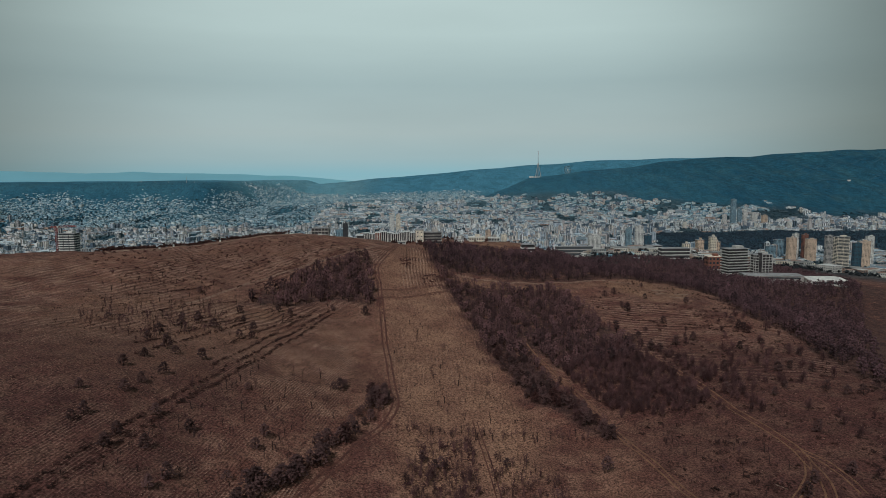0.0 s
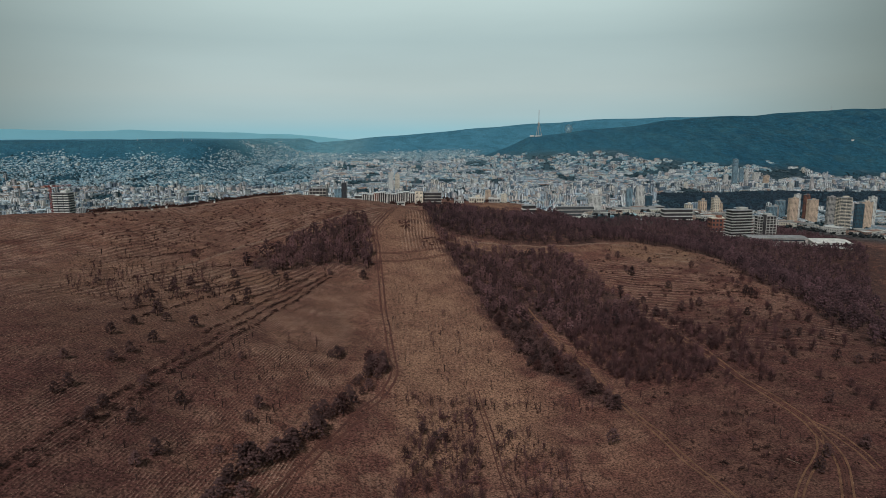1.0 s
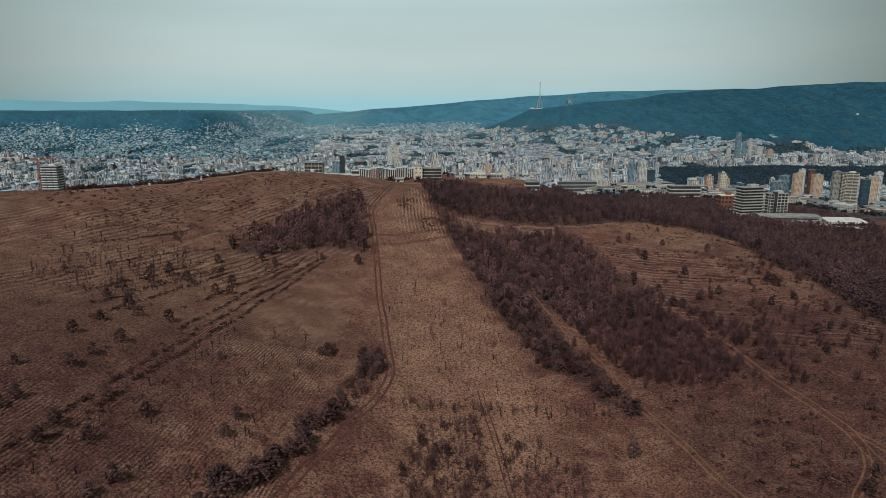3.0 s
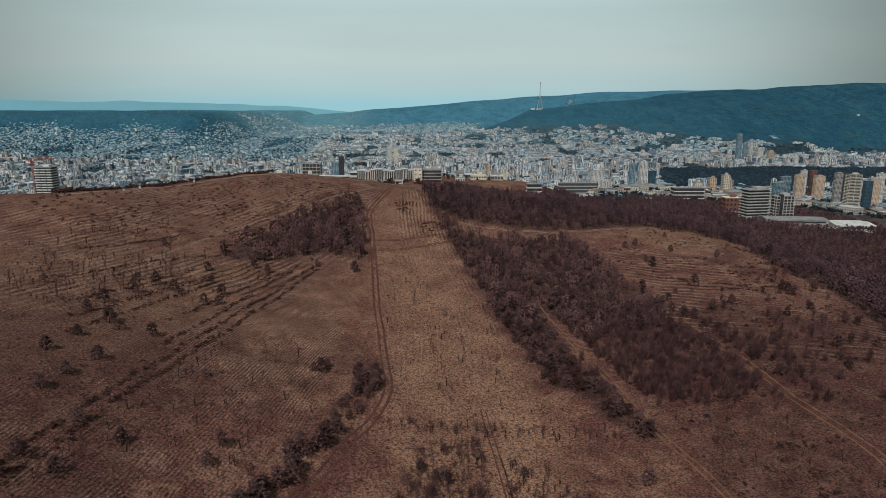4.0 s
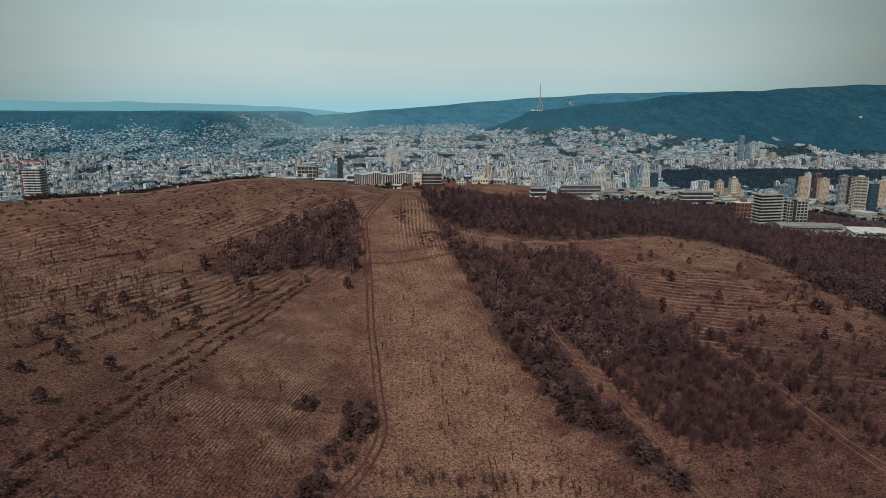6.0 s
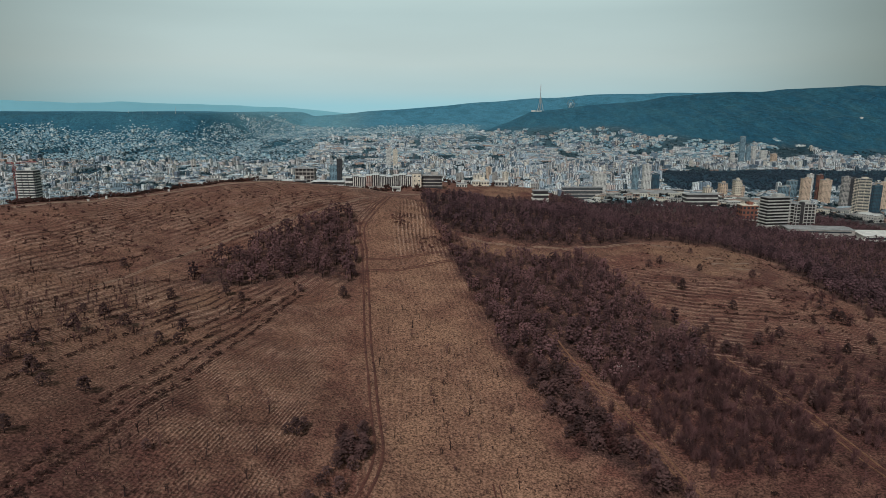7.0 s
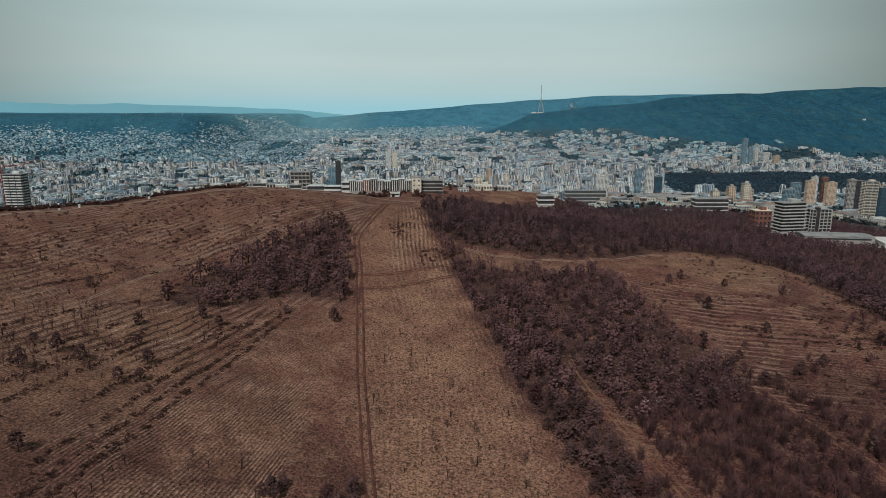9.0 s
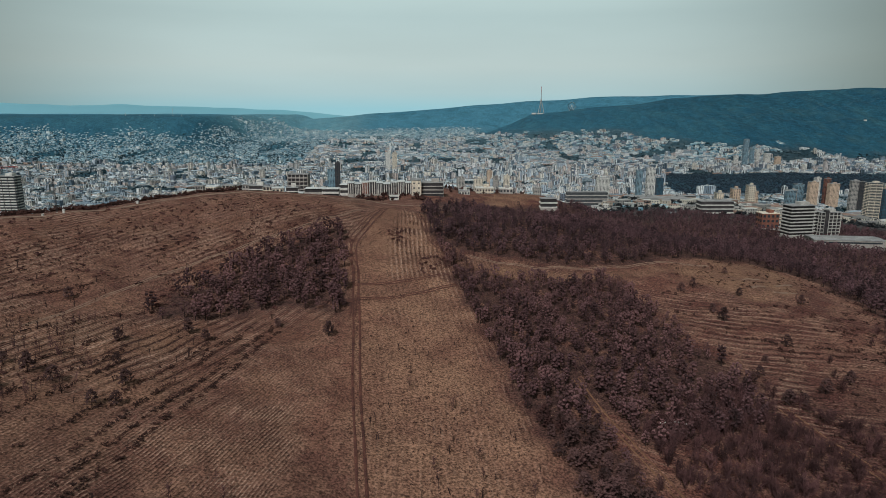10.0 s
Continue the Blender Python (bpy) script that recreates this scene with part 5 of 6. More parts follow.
# a heap of pale stones dumped among the pines
STONE = material("pale_dumped_stone", (0.52, 0.50, 0.47), (0.36, 0.34, 0.32), scale=1.2, bump=0.3)
rubble = thing("rubble_heap", 57.7, 263.8, height(57.7, 263.8) - 0.05, "low heap of pale broken stones among pines", "stones")
for k in range(14):
    size = rng.uniform(0.25, 0.6)
    stone = part("stone", mesh_from("stone", ICO_V * np.random.RandomState(60 + k).uniform(0.7, 1.1, (12, 1)) * size * np.array([1.2, 1.0, 0.6]), ICO_F, [STONE]), rubble)
    stone.location, stone.rotation_euler = (rng.normal(0, 1.5), rng.normal(0, 0.7), 0.2), (0, 0, rng.uniform(0, 6.28))


# ---- buildings at the foot of the hill and in the valley ----
def on_ground(x, y, w=0.0, d=0.0):
    return min(height(x + a * w / 2, y + b * d / 2) for a in (-1, 0, 1) for b in (-1, 0, 1)) - 0.3


def plinth(t, w, d, top, mat=CONCRETE):
    """The footing that carries a building from the slope up to its lowest floor."""
    z = on_ground(t.location.x, t.location.y, w, d) - t.location.z
    if z < top - 0.05:
        part("plinth", bevelled("plinth", w * 0.985, d * 0.985, top - z, mat, 0.05, z), t)


def banded_building(name, x, y, z, w, d, h, floors, slab_mat, glass_mat, label, category="building", group="", turn=0.0, piers=0, balcony=0.7, roof_mat=ROOF, core=None, pier_mat=None, penthouse=True, slab_share=0.28):
    """Storeys of glazing between projecting floor slabs, with piers, parapet and a roof house."""
    t = thing(name, x, y, z, label, category, group, turn=turn)
    plinth(t, w, d, 0.0)
    step = h / floors
    body = bevelled("glazing", w - 2 * balcony, d - 2 * balcony, step * (1 - slab_share), glass_mat, 0.05)
    slab = bevelled("floor_slab", w, d, step * slab_share, slab_mat, 0.08)
    for k in range(floors):
        a, b = part("glazing", body, t), part("floor_slab", slab, t)
        b.location.z, a.location.z = k * step, k * step + step * slab_share
    roof = part("roof", bevelled("roof", w, d, 0.5, roof_mat, 0.1, h), t)
    if penthouse:
        part("roof_house", bevelled("roof_house", w * 0.35, d * 0.5, step * 0.9, slab_mat, 0.1, h + 0.45, w * 0.12), roof)
    if piers:
        pier = bevelled("pier", 0.55, 0.5, h, pier_mat or slab_mat, 0.05)
        for k in range(piers + 1):
            px = -w / 2 + 0.4 + (w - 0.8) * k / piers
            part("pier", pier, t).location = (px, -d / 2 + 0.1, 0)
        for k in range(2):
            for s in (-1, 1):
                part("pier", pier, t).location = (s * (w / 2 - 0.1), -d / 4 + k * d / 2, 0)
    if core:
        part("stair_core", bevelled("stair_core", w * 0.16, d * 0.3, h + 2.2, core, 0.1, 0, -w * 0.22, -d * 0.40), t)
    return t


def walled_building(name, x, y, z, w, d, h, floors, bays, wall_mat, label, category="building", group="", turn=0.0, glass=GLASS, wide=0.55, high=0.5, roof_mat=ROOF, roof_house=True, gable=False, sides=3, tall_bays=False):
    """A rendered block with a row of windows on each storey: every row is a part, its panes set into the wall."""
    t = thing(name, x, y, z, label, category, group, turn=turn)
    plinth(t, w, d, 0.0)
    part("wall", bevelled("wall", w, d, h, wall_mat, 0.08), t)
    roof = part("roof", bevelled("roof", w + 0.5, d + 0.5, 0.6, roof_mat, 0.1, h), t)
    if roof_house:
        part("roof_house", bevelled("roof_house", w * 0.3, d * 0.45, 2.4, wall_mat, 0.1, h + 0.55, w * 0.1), roof)
    step, bay = h / floors, w / bays
    side_bays = max(1, int(round(d / bay)))
    if tall_bays:
        me = bevelled("window_bay", bay * wide, 0.5, h * 0.9, glass, 0.04)
        for k in range(bays):
            part("window_bay", me, t).location = (-w / 2 + bay * (k + 0.5), -d / 2 - 0.03, h * 0.05)
        return t
    rows = []
    for k in range(bays):
        rows.append((-w / 2 + bay * (k + 0.5), -d / 2 - 0.02, 0, bay * wide, 0.3, step * high, 0))
        if sides > 2:
            rows.append((-w / 2 + bay * (k + 0.5), d / 2 + 0.02, 0, bay * wide, 0.3, step * high, 0))
    for k in range(side_bays):
        yy = -d / 2 + d / side_bays * (k + 0.5)
        for s in (-1, 1):
            rows.append((s * (w / 2 + 0.02), yy, 0, 0.3, d / side_bays * wide, step * high, 0))
    me = boxes("window_band", rows, [glass])
    for k in range(floors):
        tagged(part("window_band", me, t), kind="stuff").location.z = step * (k + 0.28)
    return t


def shed(name, x, y, z, w, d, h, label, wall=WHITE, roof=WHITE, category="building", turn=0.0, rise=1.2):
    """A low hall with a shallow pitched roof and a door strip."""
    t = thing(name, x, y, z, label, category, turn=turn)
    plinth(t, w, d, 0.0)
    part("wall", bevelled("wall", w, d, h, wall, 0.06), t)
    v = [(-w / 2 - 0.4, -d / 2 - 0.4, h), (w / 2 + 0.4, -d / 2 - 0.4, h), (w / 2 + 0.4, d / 2 + 0.4, h), (-w / 2 - 0.4, d / 2 + 0.4, h), (-w / 2 - 0.4, 0, h + rise), (w / 2 + 0.4, 0, h + rise)]
    me = bpy.data.meshes.new("roof")
    me.from_pydata(v, [], [(0, 1, 5, 4), (2, 3, 4, 5), (0, 4, 3), (1, 2, 5), (3, 2, 1, 0)])
    me.materials.append(roof)
    part("roof", me, t)
    part("window_band", bevelled("window_band", w * 0.9, 0.3, h * 0.28, GLASS, 0.03, h * 0.45, 0, -d / 2 - 0.05), t)
    return t


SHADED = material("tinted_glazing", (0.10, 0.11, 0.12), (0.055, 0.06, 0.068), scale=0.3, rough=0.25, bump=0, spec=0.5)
HOTEL_SLAB = material("light_grey_slabs", (0.50, 0.49, 0.46), (0.38, 0.37, 0.36), scale=0.3, bump=0.1)
ASPHALT = material("street_asphalt", (0.085, 0.10, 0.115), (0.055, 0.066, 0.078), scale=0.05, bump=0)
# road on the ridge, tinted with the same painted haze blue
TRAIL = material("pale_road_cut", (0.040, 0.11, 0.15), (0.028, 0.085, 0.125), scale=0.02, bump=0)
# on the crest
walled_building("gable_building", -16.3, 606, 16.9, 7.2, 13, 10.6, 3, 2, CREAM, "cream rendered block end-on behind the hill's crest", turn=0.04, wide=0.3, high=0.3, roof_house=False)
banded_building("office_building", -4.0, 610, 14.2, 16.8, 13, 10.8, 4, CONCRETE, DARK, "dark glazed office with four pale floor bands", piers=0, balcony=0.45)


def pier_building(x, y, z, w, d, h, piers, wall_mat, label, turn=0.0):
    """A dark glazed block behind a row of pale upright piers, under a pale cornice."""
    t = thing("pier_block", x, y, z, label, "building", "row of blocks with pale piers", turn=turn)
    plinth(t, w, d, 0.0)
    part("wall", bevelled("wall", w, d, h, wall_mat, 0.06), t)
    part("cornice", bevelled("cornice", w + 0.3, d + 0.3, 0.4, PALE_ROOF, 0.06, h), t)
    me = bevelled("pier", 0.55, 0.5, h - 0.3, WHITE, 0.05)
    for k in range(piers):
        part("pier", me, t).location = (-w / 2 + w * (k + 0.5) / piers, -d / 2 - 0.2, 0)
    me = bevelled("spandrel", w * 0.98, 0.2, 0.3, DARK, 0.03)
    for q in range(1, 3):
        part("spandrel", me, t).location = (0, -d / 2 - 0.06, h * q / 3)
    return t


for k in range(9):
    pier_building(-22.6 - 5.6 * k, 616 + 0.9 * k, 16.0 - 0.1 * k, 5.0 + 0.5 * (k % 2), 10, 8.2 + (0.0, 1.1, 0.5, -0.7)[k % 4], 3 + (k % 3 == 1), BRICK if k == 6 else DARK, "dark block with pale upright piers near the crest", 0.04)
shed("guard_hut", -29.6, 552, on_ground(-29.6, 552) + 0.6, 6.1, 4, 3.0, "small white hut beside the crest road", rise=0.4)
for k, (x, w, h, m) in enumerate(((-74, 13, 6.0, WHITE), (-89, 14, 5.0, WHITE), (-104, 15, 7.5, CONCRETE), (-119, 10, 5.5, WHITE))):
    banded_building("low_block", x, 655 + 5 * k, on_ground(x, 655 + 5 * k) + 0.5, w, 11, h + 2.5, 2, m, DARK, "low white block with dark strip windows", group="low white blocks", penthouse=False, roof_mat=PALE_ROOF, slab_share=0.45)
banded_building("dark_grid_block", -128, 720, on_ground(-128, 720, 19, 11), 19, 11, 20.5 - on_ground(-128, 720, 19, 11), 8, CONCRETE, DARK, "grey concrete block with a grid of dark storeys", balcony=0.8, piers=5, penthouse=False)
walled_building("house", -58, 636, on_ground(-58, 636) + 0.3, 9, 8, 7, 2, 3, BRICK, "two-storey red-brown house with pale roof", roof_mat=WHITE)
walled_building("house", 39.4, 662, 8.5, 14.5, 10, 6.2, 2, 6, CREAM, "cream house with a pale flat roof", roof_mat=WHITE)
walled_building("house", 21.5, 644, 8.0, 9, 9, 6.5, 2, 4, WHITE, "white two-storey house below the crest", roof_mat=ROOF)
walled_building("house", 58.0, 668, 6.5, 11, 9, 7.0, 2, 4, CONCRETE, "grey two-storey house beside the wood", roof_mat=WHITE)
banded_building("pavilion", 86.2, 620, 4.4, 13.3, 9, 7.0, 2, WHITE, DARK, "dark pavilion under a white flat roof", penthouse=False)

# beside the wood on the far slope
banded_building("hotel", 289.5, 630, -19.5, 23.0, 13, 24.1, 9, HOTEL_SLAB, DARK, "nine-storey hotel with white balcony bands", "hotel", turn=0.18, balcony=1.2, slab_share=0.34)
banded_building("apartment_house", 325, 650, -23, 18.5, 12, 19, 7, HOTEL_SLAB, DARK, "seven-storey white-framed apartment house", turn=0.10, balcony=0.9, piers=5, core=DARK, slab_share=0.22)
shed("sports_hall", 350, 586, -23.2, 31, 27, 5.0, "low white hall with a shallow pitched roof", turn=-0.10)
shed("long_hall", 309, 598, -20.2, 50, 20, 4.2, "long grey hall beside the wood", CONCRETE, ROOF, turn=-0.14, rise=0.8)
walled_building("brick_house", 287, 672, -21, 14.8, 11, 12.6, 3, 4, BRICK, "red-brown brick house under a pale roof", roof_mat=CREAM)
walled_building("house", 305, 684, -22, 10, 9, 8, 2, 3, CREAM, "cream house beside a white hotel")
banded_building("long_office", 273.6, 750, -24, 33, 13, 15.4, 4, WHITE, DARK, "low office with long white and dark bands", balcony=0.35, penthouse=False)
for k, (x, y, w, top) in enumerate(((376, 930, 9, -18), (391, 922, 8, -13), (404, 940, 8, -22), (362, 944, 9, -25))):
    g = on_ground(x, y)
    walled_building("tower_block", x, y, g, w, 10, top - g, 14, 3, CREAM if k % 2 else TAN, "cream and tan residential tower block", group="residential towers by the wood", wide=0.45)
banded_building("mall", 253, 836, on_ground(253, 836, 50, 24), 53.5, 24, -17.2 - on_ground(253, 836, 50, 24), 2, WHITE, CONCRETE, "wide low white building with flat roof", balcony=0.4, penthouse=False)

# the tall towers across the wooded flat: x, y, width, height of the top above sea of the plan
for x, y, w, top, m, lab in (
    (1033, 1890, 25, -114, TAN, "tan-clad tower beside its twin"), (1056, 1912, 17, -105, WHITE, "white tower behind a tan one"), (1084, 1912, 17, -107, BRICK, "red-brown tower behind a tan one"), (1089.4, 1890, 28, -118.5, TAN, "broad tan-clad tower with dark edge"),
    (967, 1880, 26, -137, PALE_GLASS, "short blue glass tower block"), (1032, 1960, 27, -128, PALE_GLASS, "blue glass tower with pale mullions"), (1000, 1930, 22, -140, CONCRETE, "grey residential tower among others"), (1070, 1935, 18, -136, DARK, "dark residential tower among others"),
    (1088, 1800, 20, -101, CONCRETE, "grey tower with vertical piers"), (1112, 1808, 18, -105, DARK, "dark tower with vertical piers"), (1038, 1600, 20, -99, BLUE_GLASS, "dark blue glass tower block"), (1160, 1760, 30, -112, TAN, "orange-brown tower among pale ones"), (1186, 1775, 20, -100, WHITE, "pale tower among lower blocks"),
):
    g = on_ground(x, y)
    walled_building("high_rise", x, y, g, w, w * 0.5, top - g, max(8, int((top - g) / 3.3)), max(3, int(w / 4)), m, lab, "tower", "towers across the valley", turn=0.12, wide=0.35 if m in (TAN, WHITE) else 0.6, high=0.4 if m is TAN else 0.55)
g = on_ground(926, 1480)
banded_building("slab_tower", 926.4, 1485, g, 30, 16, -71.6 - g, 34, CREAM, SHADED, "tall slab tower with cream floor bands", "tower", "towers across the valley", turn=0.15, balcony=0.5, piers=2)
for x, y, w, top, m, lab in (
    (1351, 2976, 21, -48, PALE_GLASS, "slender blue glass skyscraper by the ridge"), (1396, 3010, 17, -92, PALE_GLASS, "blue glass tower in a cluster"), (1424, 3015, 16, -95, WHITE, "blue glass tower in a cluster"), (1459, 3000, 26, -112, WHITE, "broad grey tower in a cluster"), (1510, 3005, 24, -124, TAN, "tan tower block in a cluster"), (1318, 2990, 18, -118, WHITE, "white tower block in a cluster"),
    (594, 2020, 17, -94, PALE_GLASS, "glazed high-rise beside a white one"), (614, 1980, 22, -84, WHITE, "white high-rise with dark glazing"), (648, 2000, 20, -114, BLUE_GLASS, "slim blue glass high-rise block"), (187, 2150, 16, -124, CONCRETE, "pale grey apartment tower of a pair"), (221, 2150, 18, -122, CREAM, "cream apartment tower of a pair"), (255, 1750, 19, -114, CONCRETE, "grey slab block beside lower roofs"), (180, 2300, 18, -120, TAN, "tan apartment tower in the city"), (483, 2000, 37, -113, WHITE, "white apartment block with vertical piers"), (72, 2000, 22, -112, CONCRETE, "grey mid-rise city block"), (123, 2000, 26, -116, CREAM, "cream apartment block in the city"), (-200, 2900, 20, -98, WHITE, "pale apartment tower of a pair"), (-172, 2905, 20, -100, CREAM, "cream apartment tower of a pair"), (-266, 1900, 14, -62, DARK, "slim dark office tower block"), (-290, 1950, 22, -84, PALE_GLASS, "rounded blue glass office block"),
):
    g = on_ground(x, y)
    walled_building("high_rise", x, y, g, w, min(w, 26) * 0.6, top - g, max(6, int((top - g) / 3.3)), max(3, int(w / 4)), m, lab, "tower", "high-rises in the city", turn=0.08, wide=0.5, high=0.5)

# long slabs and pale halls between the wood and the city
g = on_ground(263, 1250, 60, 14)
banded_building("long_slab", 263, 1250, g, 72, 14, -62 - g, 11, CONCRETE, SHADED, "long grey slab with banded storeys", balcony=0.5, penthouse=False)
for name, x, y, w, d, top, floors, m, lab in (("white_centre", 245, 905, 21, 16, -24.5, 4, WHITE, "white modern centre with dark bands"), ("grid_block", 286, 858, 19.5, 12, -17.5, 5, CREAM, "cream block with a grid of openings"), ("grey_hall", 278, 915, 34, 15, -25.5, 3, CONCRETE, "grey hall with flat roof terraces")):
    g = on_ground(x, y, w, d)
    banded_building(name, x, y, g, w, d, top - g, floors, m, DARK, lab, balcony=0.4, penthouse=False)
for k, (x, y, w, top) in enumerate(((-144, 640, 14, 19.0), (-120, 604, 8.5, 21.5), (-167, 640, 10, 19.2), (-213, 700, 9, 12.0), (-111, 612, 9.5, 20.8), (-190, 668, 10, 15.0), (-132, 625, 8, 19.8), (-155, 655, 11, 18.0), (-178, 690, 11, 13.5), (-200, 640, 8, 15.0))):
    g = on_ground(x, y, w, 8)
    tall = min(9.0, max(3.5, top - g))
    lab = ("white flat-roofed house with dark strip windows", "cream flat-roofed house behind the hill's crest", "cream house with dark strip windows", "grey house behind the hill's crest")[k % 4]
    if k % 2:
        walled_building("crest_house", x, y, top - tall, w, 8, tall, 3, max(3, int(w / 2.2)), (CREAM, CONCRETE)[k // 2 % 2], lab, "house", "houses behind the crest", turn=0.2 * math.sin(k * 2.1), roof_mat=(PALE_ROOF, ROOF)[k // 2 % 2], roof_house=False)
    else:
        banded_building("crest_house", x, y, top - tall, w, 8, tall, 3, (WHITE, CREAM)[k // 2 % 2], DARK, lab, "house", "houses behind the crest", turn=0.2 * math.sin(k * 2.1), balcony=0.5, penthouse=k % 4 == 0, piers=3 if k % 4 else 0)
stadium = thing("stadium", -721, 2900, on_ground(-721, 2900), "low oval stadium with a grey roof ring", "stadium")
part("bowl", mesh_from("bowl", *tube([(0, 0, 0), (0, 0, 8), (0, 0, 8.4), (0, 0, 4)], [52, 56, 47, 34], 28), [ROOF]), stadium)
part("pitch", mesh_from("pitch", *tube([(0, 0, 3.6), (0, 0, 4.2)], [34, 0.5], 28), [CITY_LEAVES]), stadium)
tagged(new("boulevard", ribbon("boulevard", [(-92, 3620), (-95, 3500), (-103, 3352), (-116, 3040), (-128, 2700), (-140, 2300), (-150, 1950)], 0, 11, ASPHALT, 1.5, 61)), "wide straight grey boulevard through the city", "street", kind="structure")
for k, line in enumerate(([(1620, 3760), (1800, 3800), (2000, 3850), (2200, 3890), (2400, 3935), (2600, 3950), (2800, 3960)], [(1700, 3700), (1850, 3705), (2031, 3720), (2228, 3700), (2433, 3715), (2700, 3700)])):
    tagged(new("hill_road", ribbon("hill_road", line, 0, 6, TRAIL, 2.0, 70 + k)), "pale road cut along the wooded ridge", "road", kind="structure")

# tower under construction with its crane; dark solid storeys stand in for shaded openings
banded_building("unfinished_tower", -471, 840, -36, 21.5, 16, 42.6, 14, WHITE, SHADED, "unfinished pale concrete tower with open floors", "tower", balcony=1.4, piers=3, pier_mat=DARK, slab_share=0.38)


def lattice(name, size, tall, mat, bays=10, bar=0.25, taper=1.0):
    """A square lattice column, as one mesh of bars."""
    pieces = []
    for k in range(bays):
        s0, s1 = size / 2 * (1 + (taper - 1) * k / bays), size / 2 * (1 + (taper - 1) * (k + 1) / bays)
        z0, z1 = tall * k / bays, tall * (k + 1) / bays
        ring0 = [(-s0, -s0, z0), (s0, -s0, z0), (s0, s0, z0), (-s0, s0, z0)]
        ring1 = [(-s1, -s1, z1), (s1, -s1, z1), (s1, s1, z1), (-s1, s1, z1)]
        for q in range(4):
            a, b, c = np.array(ring0[q]), np.array(ring1[q]), np.array(ring1[(q + 1) % 4])
            pieces += [tube([a, b], [bar, bar], 4), tube([a, c], [bar * 0.6, bar * 0.6], 3), tube([b, c], [bar * 0.6] * 2, 3)]
    return mesh_from(name, *joined(pieces), [mat])


crane = thing("tower_crane", -488, 842, -36, "red lattice tower crane beside an unfinished tower", "crane")
plinth(crane, 4, 4, 0)
part("mast", lattice("mast", 2.2, 52, RED_STEEL, 16, 0.28), crane)
jib = part("jib", lattice("jib", 1.6, 30, RED_STEEL, 12, 0.2), crane)
jib.location, jib.rotation_euler = (-8, 0, 51), (0, radians(90), 0.5)
part("cab", bevelled("cab", 2, 2, 2.4, WHITE, 0.2, 50, 1.6), crane)

# slim aerial on the crest
aerial = thing("aerial_mast", -157, 380, height(-157, 380) - 0.1, "slim dark steel aerial mast on the crest", "mast")
part("foot", bevelled("foot", 0.7, 0.7, 0.3, CONCRETE, 0.05), aerial)
part("mast", lattice("mast", 0.45, 14, DARK, 12, 0.05), aerial)
for x, y, h in ((-150.5, 373.5, 1.5), (-157.5, 371, 0.9), (-132, 398, 1.1)):
    cabinet = thing("cabinet", x, y, height(x, y) - 0.05, "small white cabinet beside the crest road", "cabinet", "white cabinets on the crest")
    part("body", bevelled("body", 0.8, 0.7, h, WHITE, 0.06), cabinet)
    part("lid", bevelled("lid", 0.95, 0.85, 0.12, PALE_ROOF, 0.03, h), cabinet)

# television mast on the ridge, great wheel, and small masts
def tv_mast(x, y, tall):
    t = thing("television_mast", x, y, height(x, y) - 1, "tall lattice television mast on the wooded ridge", "mast")
    for k in range(3):
        a = radians(90 + 120 * k)
        base, head = np.array([math.cos(a) * tall * 0.13, math.sin(a) * tall * 0.13, 0]), np.array([math.cos(a) * 2.2, math.sin(a) * 2.2, tall * 0.52])
        part("leg", mesh_from("leg", *tube([base, head], [2.2, 1.5], 6), [STEEL], flat=False), t)
        for q in range(4):
            b2 = radians(90 + 120 * (k + 1))
            f = 0.14 + 0.2 * q
            p = base + (head - base) * f
            o = np.array([math.cos(b2) * tall * 0.13, math.sin(b2) * tall * 0.13, 0]) * (1 - f) + np.array([math.cos(b2) * 2.2, math.sin(b2) * 2.2, tall * 0.52]) * f
            part("brace", mesh_from("brace", *tube([p, o + np.array([0, 0, 0.01])], [0.9, 0.9], 4), [STEEL]), t)
    part("shaft", mesh_from("shaft", *tube([(0, 0, tall * 0.08), (0, 0, tall * 0.55), (0, 0, tall * 0.8), (0, 0, tall)], [2.2, 2.2, 1.6, 0.9], 8), [STEEL], flat=False), t)
    part("platform", mesh_from("platform", *tube([(0, 0, tall * 0.5), (0, 0, tall * 0.54)], [5, 5], 10), [WHITE]), t)
    part("antenna", mesh_from("antenna", *tube([(0, 0, tall * 0.78), (0, 0, tall * 1.02)], [1.7, 1.1], 6), [RED_STEEL]), t)
    return t


tv_mast(661, 4290, 165)
lodge = thing("ridge_lodge", 645, 4270, height(645, 4270) - 1, "low white buildings at the mast's foot", "building")
part("wall", boxes("wall", [(-30, 0, 0, 26, 14, 9, 0), (8, 4, 0, 34, 14, 7, 0.2)], [WHITE]), lodge)
wheel = thing("ferris_wheel", 852, 4285, height(852, 4285) - 1, "white ferris wheel on the wooded ridge", "ferris wheel")
for s in (-1, 1):
    part("leg", mesh_from("leg", *tube([(s * 13, 0, 0), (0, 0, 27)], [1.2, 0.9], 5), [WHITE]), wheel)
ring_points = [(24 * math.cos(a), 0, 28 + 24 * math.sin(a)) for a in np.linspace(0, 6.2832, 41)]
bm = bmesh.new()
for radius in (24, 21):
    for k in range(40):
        a0, a1 = 6.2832 * k / 40, 6.2832 * (k + 1) / 40
        quad = [bm.verts.new((r * math.cos(a), -0.8, 28 + r * math.sin(a))) for r, a in ((radius, a0), (radius, a1), (radius - 1.3, a1), (radius - 1.3, a0))]
        bm.faces.new(quad)
